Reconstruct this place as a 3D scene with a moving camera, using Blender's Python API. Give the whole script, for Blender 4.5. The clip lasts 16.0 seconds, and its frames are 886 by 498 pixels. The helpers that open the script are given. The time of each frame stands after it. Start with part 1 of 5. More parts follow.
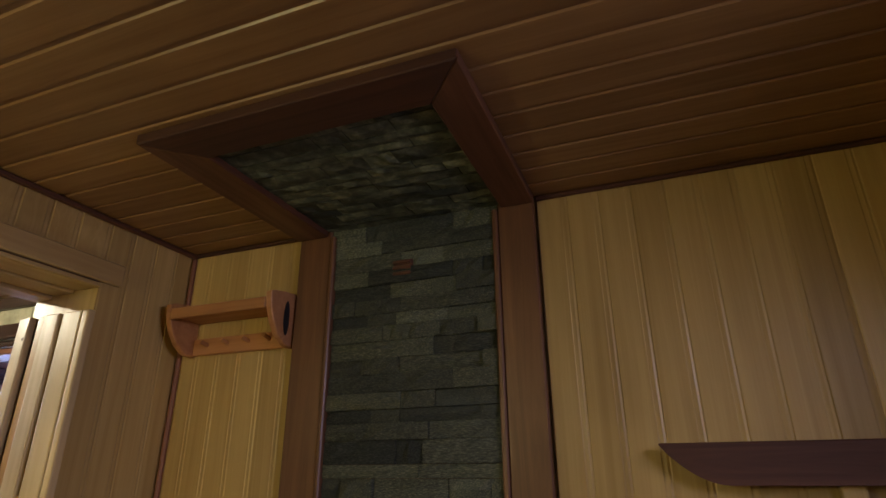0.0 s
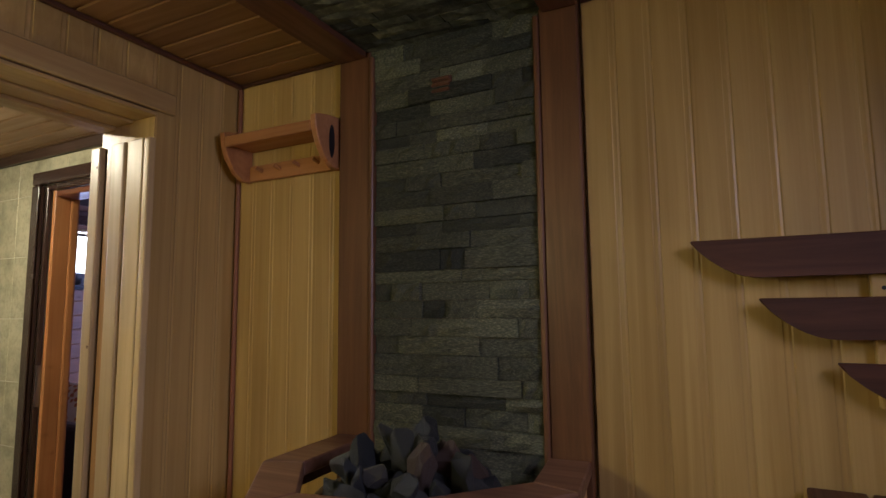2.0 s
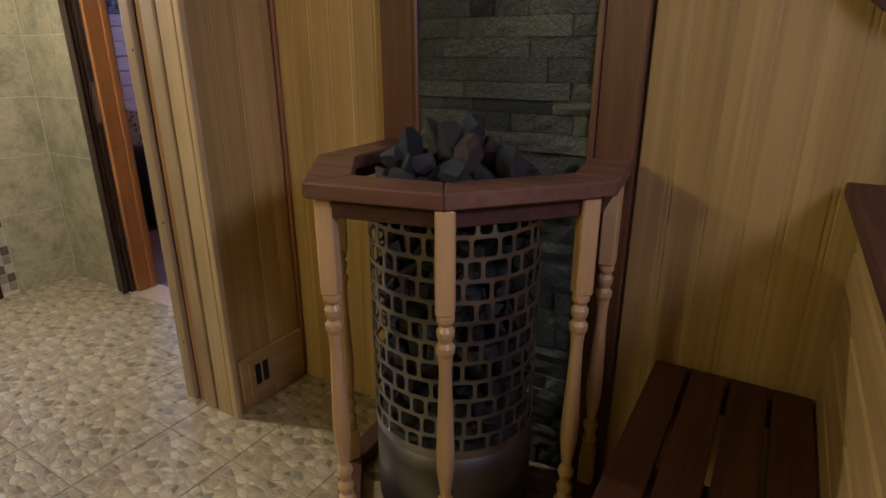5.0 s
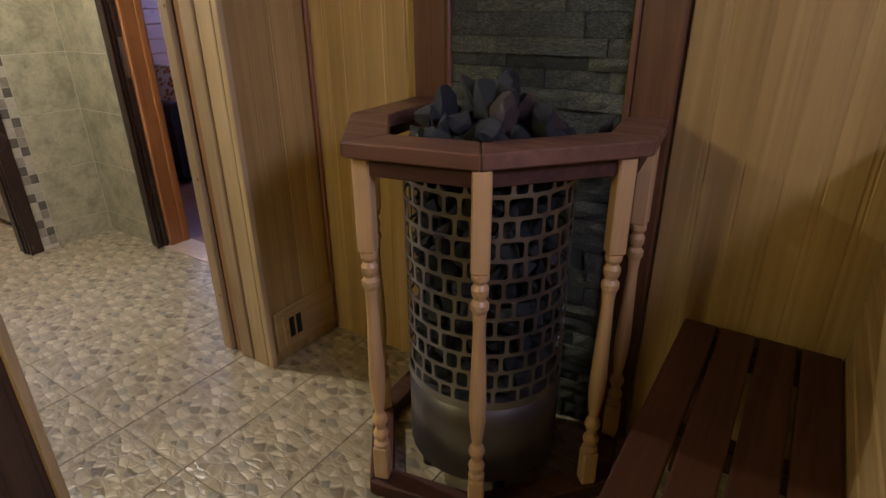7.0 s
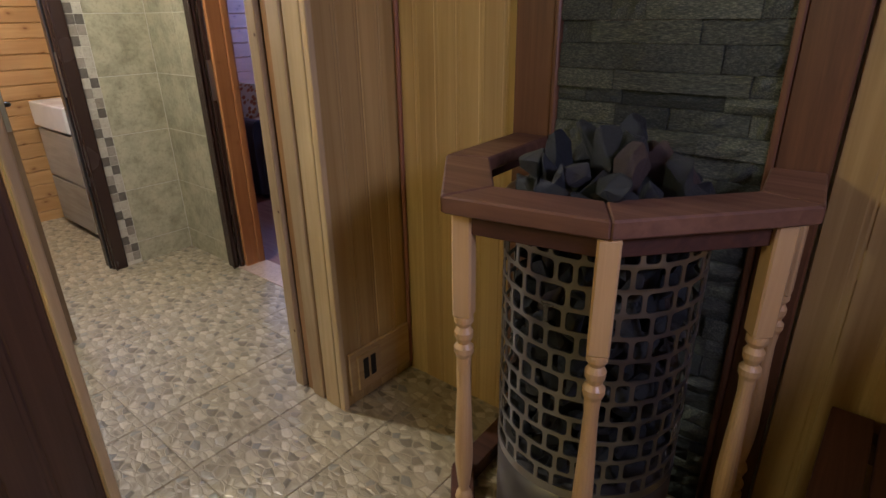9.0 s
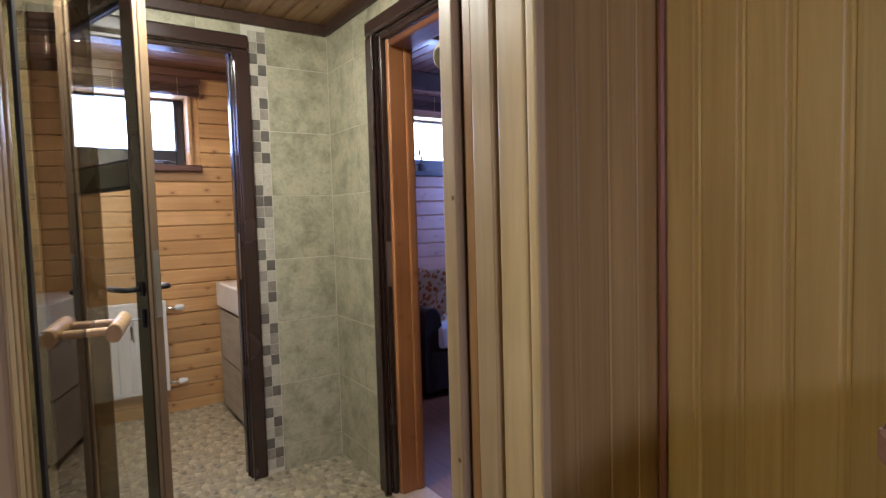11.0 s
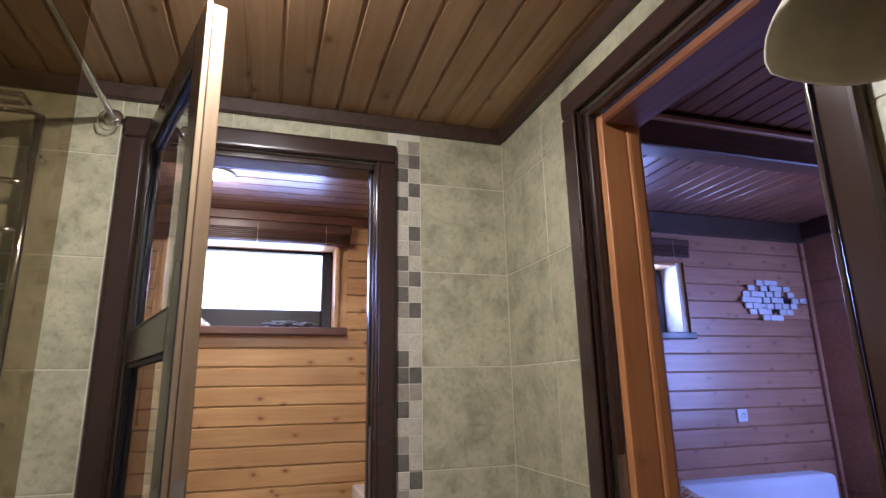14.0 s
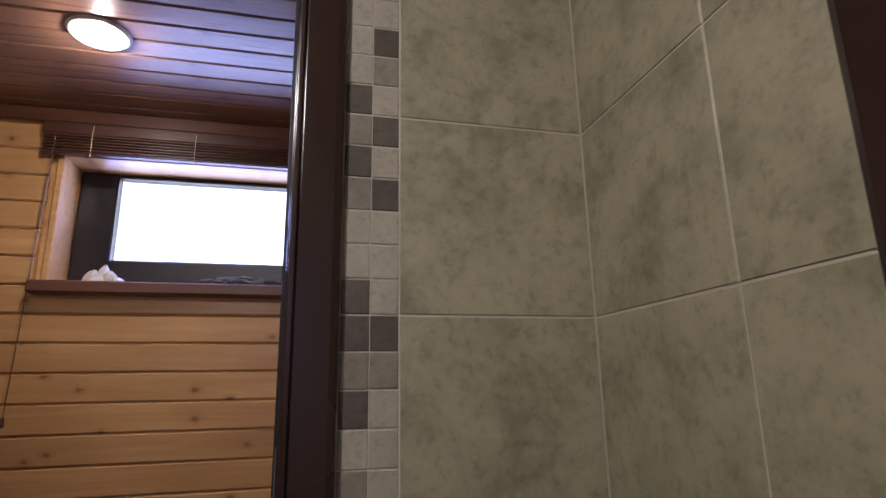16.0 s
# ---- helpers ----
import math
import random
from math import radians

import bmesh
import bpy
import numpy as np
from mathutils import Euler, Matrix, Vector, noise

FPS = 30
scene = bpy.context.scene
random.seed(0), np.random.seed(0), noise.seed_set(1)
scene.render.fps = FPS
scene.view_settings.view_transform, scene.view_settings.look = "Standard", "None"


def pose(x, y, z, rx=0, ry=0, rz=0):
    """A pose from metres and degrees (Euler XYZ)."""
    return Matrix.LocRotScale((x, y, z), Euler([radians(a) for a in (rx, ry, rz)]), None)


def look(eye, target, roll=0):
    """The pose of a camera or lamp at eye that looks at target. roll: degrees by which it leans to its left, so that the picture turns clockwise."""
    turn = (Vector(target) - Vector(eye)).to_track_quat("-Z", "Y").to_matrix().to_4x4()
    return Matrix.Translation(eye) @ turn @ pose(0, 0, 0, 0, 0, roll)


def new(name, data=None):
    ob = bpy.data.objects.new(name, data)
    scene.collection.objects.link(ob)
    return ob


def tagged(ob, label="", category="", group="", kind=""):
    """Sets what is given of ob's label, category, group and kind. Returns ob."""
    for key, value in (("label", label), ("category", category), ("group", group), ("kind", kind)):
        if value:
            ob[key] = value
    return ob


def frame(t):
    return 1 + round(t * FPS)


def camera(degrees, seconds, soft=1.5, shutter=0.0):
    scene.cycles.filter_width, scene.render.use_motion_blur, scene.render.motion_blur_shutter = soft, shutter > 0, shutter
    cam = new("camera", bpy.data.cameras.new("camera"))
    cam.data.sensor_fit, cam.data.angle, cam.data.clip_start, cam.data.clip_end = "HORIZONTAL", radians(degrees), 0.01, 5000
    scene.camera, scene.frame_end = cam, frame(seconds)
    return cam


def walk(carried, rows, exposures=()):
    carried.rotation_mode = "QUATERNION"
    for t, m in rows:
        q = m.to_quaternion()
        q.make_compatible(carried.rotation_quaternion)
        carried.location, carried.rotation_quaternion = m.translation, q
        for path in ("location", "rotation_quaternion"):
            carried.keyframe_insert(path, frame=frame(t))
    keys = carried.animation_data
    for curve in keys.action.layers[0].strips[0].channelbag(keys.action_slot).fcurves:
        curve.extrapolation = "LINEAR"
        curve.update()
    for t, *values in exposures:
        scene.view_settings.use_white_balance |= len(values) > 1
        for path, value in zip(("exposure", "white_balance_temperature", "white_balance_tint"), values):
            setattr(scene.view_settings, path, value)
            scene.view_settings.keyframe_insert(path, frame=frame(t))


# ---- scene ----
cam = camera(76.8, 16.0)
PATH = [
    # t, eye, target, roll
    (0, (0.018, 0.013, 1.501), (-0.648, 1.75, 2.235), -0.5),
    (0.5, (0.028, 0.016, 1.478), (-0.702, 1.772, 2.096), -0.7),
    (1, (0.051, 0.028, 1.446), (-0.76, 1.79, 1.935), -0.6),
    (1.5, (0.054, 0.024, 1.429), (-0.8, 1.8, 1.769), -0.7),
    (2, (0.06, 0.02, 1.401), (-0.838, 1.794, 1.616), -0.6),
    (2.5, (0.062, 0.018, 1.38), (-0.871, 1.785, 1.465), -0.6),
    (3, (0.064, 0.014, 1.365), (-0.891, 1.772, 1.349), -0.6),
    (3.5, (0.063, 0.01, 1.34), (-0.906, 1.756, 1.217), -0.5),
    (4, (0.067, 0.006, 1.293), (-0.912, 1.721, 0.976), -0.3),
    (4.5, (0.066, 0.004, 1.264), (-0.914, 1.671, 0.756), -0.3),
    (5, (0.051, 0.003, 1.282), (-0.922, 1.621, 0.622), -0.1),
    (7.5, (0.015, -0.032, 1.298), (-1.005, 1.486, 0.486), -0.4),
    (8, (-0.029, -0.008, 1.293), (-1.096, 1.483, 0.494), -0.5),
    (10.3, (-0.523, 0.213, 1.407), (-1.958, 1.463, 0.789), -2.0),
    (10.5, (-0.617, 0.246, 1.386), (-2.106, 1.47, 0.854), -1.9),
    (11, (-0.789, 0.427, 1.257), (-2.446, 1.541, 1.138), -1.6),
    (11.5, (-0.81, 0.526, 1.32), (-2.557, 1.495, 1.419), -1.4),
    (12, (-0.881, 0.537, 1.342), (-2.667, 1.403, 1.582), -1.4),
    (12.5, (-1.085, 0.529, 1.358), (-2.89, 1.322, 1.698), -1.2),
    (13, (-1.271, 0.595, 1.355), (-3.086, 1.326, 1.769), -1.3),
    (13.5, (-1.504, 0.728, 1.35), (-3.335, 1.382, 1.818), -1.1),
    (14, (-1.758, 0.788, 1.308), (-3.607, 1.376, 1.793), -1.1),
    (14.5, (-2.075, 0.858, 1.311), (-3.934, 1.417, 1.79), -1.0),
    (15, (-2.392, 0.913, 1.293), (-4.257, 1.443, 1.784), -0.8),
    (15.5, (-2.615, 0.995, 1.265), (-4.494, 1.465, 1.763), -0.5),
    (16, (-2.727, 1.143, 1.278), (-4.614, 1.606, 1.75), -1.0),
]
walk(cam, [(t, look(eye, target, roll)) for t, eye, target, roll in PATH],
     exposures=[(0, 0.08, 6350, 8), (2.5, 0.08, 6200, 11), (5.0, 0.18, 6000, 14), (8.0, 0.25, 5750, 17), (10.5, 0.3, 5400, 15), (11.0, 0.28, 5350, 14), (12.0, 0.02, 5500, 15), (13.2, -0.1, 5350, 17), (14.0, 0.0, 5250, 22), (14.5, -0.15, 5300, 21), (15.0, -0.4, 5500, 24), (15.5, -0.8, 5550, 26), (16.0, -1.0, 5500, 28)])

# ---- plan, metres ----
XL, YB, ZC = -1.519, 1.481, 2.239        # sauna: door wall, stone wall, ceiling
XR, YS = 0.98, -0.95                     # sauna: wall behind the upper bench, wall behind the viewer
XH, XT, YR, ZH = -1.79, -3.529, 1.586, 2.235   # hall: sauna side, toilet side, bedroom side, ceiling
YHS = -1.25                              # hall: far end of the shower
DY0, DY1, DZ = 0.342, 1.140, 2.035       # sauna doorway
TY0, TY1, TZ = 0.410, 1.120, 2.062       # toilet doorway
BX0, BX1, BZ = -2.990, -2.325, 2.045     # bedroom doorway
XO = -4.85                               # inside of the outer wall
YTR, YTL, ZT = 1.66, -0.35, 2.27         # toilet: vanity side, far side, ceiling
YBW, YBE, ZB = 1.725, 4.60, 2.46          # bedroom: door wall, end wall, ceiling

# ---- world and lights ----
world = bpy.data.worlds.new("sky")
scene.world = world
world.use_nodes = True
sky = world.node_tree.nodes.new("ShaderNodeTexSky")
sky.sky_type, sky.sun_disc = "NISHITA", False
sky.sun_elevation, sky.sun_rotation = radians(28), radians(250)
world.node_tree.links.new(sky.outputs[0], world.node_tree.nodes["Background"].inputs[0])
world.node_tree.nodes["Background"].inputs[1].default_value = 0.1


def lamp(name, kind, m, watts, colour, **more):
    data = bpy.data.lights.new(name, kind)
    data.energy, data.color = watts, colour
    if "size" in more:
        data.shape, data.size, data.size_y = "RECTANGLE", more["size"][0], more["size"][1]
    if "disk" in more:
        data.shape, data.size = "DISK", more["disk"]
    if "soft" in more:
        data.shadow_soft_size = more["soft"]
    ob = new(name, data)
    ob.matrix_world = m
    return ob


sun = lamp("sun", "SUN", look((-8, 3, 6), (-4, 1, 0)), 1.0, (1.0, 0.95, 0.88))
sun.data.angle = radians(10)
DAY = (0.37, 0.47, 1.0)
lamp("hall_spot_light", "AREA", pose(-2.640, 0.695, ZH - 0.035), 12.0, (1.0, 0.91, 0.69), disk=0.07)
lamp("hall_spot_glow", "POINT", pose(-2.640, 0.695, ZH - 0.034), 25.0, (1.0, 0.91, 0.69), soft=0.016)
lamp("toilet_spot_light", "AREA", pose(-4.318, 0.536, ZT - 0.035), 5.0, (1.0, 0.86, 0.62), disk=0.07)
lamp("toilet_spot_glow", "POINT", pose(-4.318, 0.536, ZT - 0.034), 9.0, (1.0, 0.86, 0.62), soft=0.016)
lamp("toilet_window_light", "AREA", look((-5.0, 0.72, 1.90), (-4, 0.72, 1.80)), 9.0, DAY, size=(0.7, 0.35))
lamp("bedroom_window_light", "AREA", look((-5.0, 3.10, 1.90), (-4, 3.1, 1.7)), 12.0, DAY, size=(0.6, 0.35))
# Blue fill added in front of the end wall, which holds no window.
lamp("bedroom_end_fill", "AREA", look((-3.6, YBE - 0.02, 1.5), (-4.3, 3.5, 1.5)), 60.0, DAY, size=(0.8, 0.9))
# Unseen cool source, placed from the rail's shadow; the bench wall has no window.
lamp("sauna_unseen_cool_light", "AREA", look((0.93, 0.38, 1.83), (-1.50, 1.12, 0.75)), 5.8, (0.78, 0.71, 1.0), size=(0.60, 0.45)).data.spread = radians(110)
# Warm fill added behind the viewer; no lamp stands in this corner.
lamp("sauna_corner_fill", "POINT", pose(-1.34, -0.78, 1.74), 20.5, (0.93, 0.86, 0.45), soft=0.09)


# ---- materials ----
def mat(name):
    m = bpy.data.materials.new(name)
    m.use_nodes = True
    nt = m.node_tree
    return m, nt, nt.nodes["Principled BSDF"]


def node(nt, kind, **values):
    n = nt.nodes.new(kind)
    for key, v in values.items():
        n.inputs[key].default_value = v
    return n


def coords(nt, scale):
    """Object coordinates, shifted piece by piece, then scaled."""
    tc, info, geo = nt.nodes.new("ShaderNodeTexCoord"), nt.nodes.new("ShaderNodeObjectInfo"), nt.nodes.new("ShaderNodeNewGeometry")
    add = nt.nodes.new("ShaderNodeMath")
    nt.links.new(info.outputs["Random"], add.inputs[0])
    nt.links.new(geo.outputs["Random Per Island"], add.inputs[1])
    mul = node(nt, "ShaderNodeMath")
    mul.operation = "MULTIPLY"
    nt.links.new(add.outputs[0], mul.inputs[0])
    mul.inputs[1].default_value = 37.0
    vadd = nt.nodes.new("ShaderNodeVectorMath")
    nt.links.new(tc.outputs["Object"], vadd.inputs[0])
    nt.links.new(mul.outputs[0], vadd.inputs[1])
    vm = nt.nodes.new("ShaderNodeVectorMath")
    vm.operation = "MULTIPLY"
    nt.links.new(vadd.outputs[0], vm.inputs[0])
    vm.inputs[1].default_value = scale
    return vm.outputs[0], add.outputs[0], vadd.outputs[0]


def ramp(nt, fac, stops):
    r = nt.nodes.new("ShaderNodeValToRGB")
    e = r.color_ramp.elements
    while len(e) < len(stops):
        e.new(0.5)
    for el, (p, c) in zip(e, stops):
        el.position, el.color = p, (*c, 1) if len(c) == 3 else c
    nt.links.new(fac, r.inputs[0])
    return r.outputs[0]


def mixc(nt, fac, a, b, kind="MIX"):
    n = nt.nodes.new("ShaderNodeMix")
    n.data_type, n.blend_type = "RGBA", kind
    for i, v in ((0, fac), (6, a), (7, b)):
        if hasattr(v, "is_linked"):
            nt.links.new(v, n.inputs[i])
        else:
            n.inputs[i].default_value = v if i == 0 else (*v, 1)
    return n.outputs[2]


def bump(nt, bsdf, height, strength, dist):
    b = node(nt, "ShaderNodeBump", Strength=strength, Distance=dist)
    nt.links.new(height, b.inputs["Height"])
    nt.links.new(b.outputs[0], bsdf.inputs["Normal"])


def wood(name, light, dark, axis="z", rough=0.5, knots=0.0, vary=0.25, coat=0.0, flat=(0.0, 4.2, 6.5)):
    """Sawn or planed timber with its grain along one axis, each board with a tone of its own."""
    m, nt, b = mat(name)
    grain = [11.0, 11.0, 11.0]
    grain["xyz".index(axis)] = 0.55
    v, rnd, raw = coords(nt, grain)
    n1 = node(nt, "ShaderNodeTexNoise", Scale=2.2, Detail=5.0, Roughness=0.62, Distortion=1.1)
    nt.links.new(v, n1.inputs["Vector"])
    fine = node(nt, "ShaderNodeTexNoise", Scale=16.0, Detail=3.0, Roughness=0.7)
    nt.links.new(v, fine.inputs["Vector"])
    col = ramp(nt, n1.outputs[0], [(0.3, dark), (0.52, [0.55 * x + 0.45 * y for x, y in zip(light, dark)]), (0.68, light)])
    col = mixc(nt, 0.13, col, ramp(nt, fine.outputs[0], [(0.35, dark), (0.65, light)]))
    stain = node(nt, "ShaderNodeTexNoise", Scale=2.4, Detail=2.0)
    nt.links.new(raw, stain.inputs["Vector"])
    col = mixc(nt, 0.5, col, ramp(nt, stain.outputs[0], [(0.34, (0.66, 0.60, 0.52)), (0.66, (1.04, 1.04, 1.04))]), "MULTIPLY")
    fr = nt.nodes.new("ShaderNodeMath")
    fr.operation = "FRACT"
    nt.links.new(rnd, fr.inputs[0])
    col = mixc(nt, 1.0, col, ramp(nt, fr.outputs[0], [(0.0, (1 - vary, 1 - vary * 1.1, 1 - vary * 1.2)), (1.0, (1, 1, 1))]), "MULTIPLY")
    if knots:
        kv, _, kraw = coords(nt, flat)
        kn = node(nt, "ShaderNodeTexNoise", Scale=38.0, Detail=3.0)
        nt.links.new(kraw, kn.inputs["Vector"])
        ragged = nt.nodes.new("ShaderNodeVectorMath")
        ragged.operation = "MULTIPLY_ADD"
        nt.links.new(kn.outputs["Color"], ragged.inputs[0])
        ragged.inputs[1].default_value = (0.11, 0.11, 0.11)
        nt.links.new(kv, ragged.inputs[2])
        kv = ragged.outputs[0]
        vo = node(nt, "ShaderNodeTexVoronoi", Scale=1.0)
        vo.voronoi_dimensions = "2D"
        sp, cb = nt.nodes.new("ShaderNodeSeparateXYZ"), nt.nodes.new("ShaderNodeCombineXYZ")
        nt.links.new(kv, sp.inputs[0])
        for to, frm in enumerate([q for q in range(3) if flat[q]]):
            nt.links.new(sp.outputs[frm], cb.inputs[to])
        nt.links.new(cb.outputs[0], vo.inputs["Vector"])
        k = ramp(nt, vo.outputs["Distance"], [(0.018, (1, 1, 1)), (0.042, (0.75, 0.75, 0.75)), (0.058, (0.32, 0.32, 0.32)), (0.15, (0, 0, 0))])
        bw = nt.nodes.new("ShaderNodeMath")
        bw.operation = "MULTIPLY"
        nt.links.new(k, bw.inputs[0])
        bw.inputs[1].default_value = knots
        col = mixc(nt, bw.outputs[0], col, (dark[0] * 0.42, dark[1] * 0.30, dark[2] * 0.22))
    nt.links.new(col, b.inputs["Base Color"])
    rr = ramp(nt, n1.outputs[0], [(0.3, (rough + 0.12,) * 3), (0.7, (rough - 0.05,) * 3)])
    nt.links.new(rr, b.inputs["Roughness"])
    b.inputs["Coat Weight"].default_value = coat
    b.inputs["Coat Roughness"].default_value = 0.25
    bump(nt, b, fine.outputs[0], 0.16, 0.002)
    return m


def plain(name, colour, rough=0.5, metal=0.0, grit=60.0, wear=0.12, strength=0.1):
    m, nt, b = mat(name)
    v, rnd, raw = coords(nt, (1, 1, 1))
    n = node(nt, "ShaderNodeTexNoise", Scale=grit, Detail=4.0)
    nt.links.new(v, n.inputs["Vector"])
    big = node(nt, "ShaderNodeTexNoise", Scale=grit / 12, Detail=3.0)
    nt.links.new(v, big.inputs["Vector"])
    col = mixc(nt, 1.0, colour, ramp(nt, big.outputs[0], [(0.35, (1 - wear,) * 3), (0.65, (1, 1, 1))]), "MULTIPLY")
    nt.links.new(col, b.inputs["Base Color"])
    nt.links.new(ramp(nt, big.outputs[0], [(0.3, (max(rough - 0.06, 0.02),) * 3), (0.7, (rough + 0.08,) * 3)]), b.inputs["Roughness"])
    b.inputs["Metallic"].default_value = metal
    bump(nt, b, n.outputs[0], strength, 0.001)
    return m


def glass(name, colour, rough=0.0):
    m, nt, b = mat(name)
    b.inputs["Base Color"].default_value = (*colour, 1)
    b.inputs["Roughness"].default_value = rough
    b.inputs["Transmission Weight"].default_value = 1.0
    b.inputs["IOR"].default_value = 1.45
    return m


def tinted_sheet(name, colour, gloss):
    """Thin tinted sheet that lets light straight through, its face with a gloss that grows towards grazing."""
    m, nt, b = mat(name)
    nt.nodes.remove(b)
    clear = nt.nodes.new("ShaderNodeBsdfTransparent")
    clear.inputs[0].default_value = (*colour, 1)
    end = clear
    if gloss:
        shine = nt.nodes.new("ShaderNodeBsdfGlossy")
        shine.inputs["Roughness"].default_value = 0.01
        fr = node(nt, "ShaderNodeFresnel", IOR=1.5)
        end = nt.nodes.new("ShaderNodeMixShader")
        nt.links.new(fr.outputs[0], end.inputs[0])
        nt.links.new(clear.outputs[0], end.inputs[1])
        nt.links.new(shine.outputs[0], end.inputs[2])
    nt.links.new(end.outputs[0], nt.nodes["Material Output"].inputs[0])
    return m


def glow(name, colour, strength):
    m, nt, b = mat(name)
    b.inputs["Base Color"].default_value = (*colour, 1)
    b.inputs["Emission Color"].default_value = (*colour, 1)
    b.inputs["Emission Strength"].default_value = strength
    return m


def slate(name):
    m, nt, b = mat(name)
    v, rnd, raw = coords(nt, (1, 1, 1))
    n = node(nt, "ShaderNodeTexNoise", Scale=22.0, Detail=7.0, Roughness=0.65)
    nt.links.new(raw, n.inputs["Vector"])
    big = node(nt, "ShaderNodeTexNoise", Scale=5.0, Detail=3.0)
    nt.links.new(raw, big.inputs["Vector"])
    col = ramp(nt, n.outputs[0], [(0.3, (0.035, 0.042, 0.033)), (0.5, (0.10, 0.112, 0.082)), (0.70, (0.28, 0.29, 0.21))])
    fr = nt.nodes.new("ShaderNodeMath")
    fr.operation = "FRACT"
    nt.links.new(rnd, fr.inputs[0])
    col = mixc(nt, 1.0, col, ramp(nt, fr.outputs[0], [(0.0, (0.38, 0.41, 0.46)), (0.35, (0.75, 0.76, 0.76)), (0.7, (1.05, 1.05, 0.98)), (0.93, (1.25, 1.25, 1.15)), (1.0, (1.9, 1.9, 1.8))]), "MULTIPLY")
    col = mixc(nt, 0.35, col, ramp(nt, big.outputs[0], [(0.4, (0.4, 0.45, 0.5)), (0.6, (1, 0.95, 0.8))]), "MULTIPLY")
    nt.links.new(col, b.inputs["Base Color"])
    b.inputs["Roughness"].default_value = 0.62
    b.inputs["Specular IOR Level"].default_value = 0.35
    bump(nt, b, n.outputs[0], 0.9, 0.008)
    return m


def rock(name):
    m, nt, b = mat(name)
    v, rnd, raw = coords(nt, (1, 1, 1))
    n = node(nt, "ShaderNodeTexNoise", Scale=30.0, Detail=6.0, Roughness=0.7)
    nt.links.new(raw, n.inputs["Vector"])
    fr = nt.nodes.new("ShaderNodeMath")
    fr.operation = "FRACT"
    nt.links.new(rnd, fr.inputs[0])
    col = ramp(nt, fr.outputs[0], [(0.0, (0.026, 0.033, 0.036)), (0.5, (0.045, 0.053, 0.055)), (0.85, (0.085, 0.09, 0.08)), (0.93, (0.12, 0.07, 0.05)), (1.0, (0.04, 0.047, 0.05))])
    col = mixc(nt, 0.7, col, ramp(nt, n.outputs[0], [(0.3, (0.25, 0.25, 0.25)), (0.55, (0.9, 0.9, 0.9)), (0.75, (1.7, 1.7, 1.6))]), "MULTIPLY")
    nt.links.new(col, b.inputs["Base Color"])
    b.inputs["Roughness"].default_value = 0.5
    bump(nt, b, n.outputs[0], 1.0, 0.008)
    return m


def tile(name, base, blotch, scale=7.0, rough=0.42):
    m, nt, b = mat(name)
    v, rnd, raw = coords(nt, (1, 1, 1))
    n = node(nt, "ShaderNodeTexNoise", Scale=scale, Detail=8.0, Roughness=0.68)
    nt.links.new(raw, n.inputs["Vector"])
    f = node(nt, "ShaderNodeTexNoise", Scale=scale * 7, Detail=4.0, Roughness=0.65)
    nt.links.new(raw, f.inputs["Vector"])
    col = ramp(nt, n.outputs[0], [(0.36, blotch), (0.56, base), (0.75, [min(1, x * 1.12) for x in base])])
    col = mixc(nt, 0.5, col, ramp(nt, f.outputs[0], [(0.34, (0.58, 0.56, 0.52)), (0.47, (0.94, 0.94, 0.93)), (0.70, (1.08, 1.08, 1.06))]), "MULTIPLY")
    nt.links.new(col, b.inputs["Base Color"])
    b.inputs["Roughness"].default_value = rough
    bump(nt, b, f.outputs[0], 0.12, 0.002)
    return m


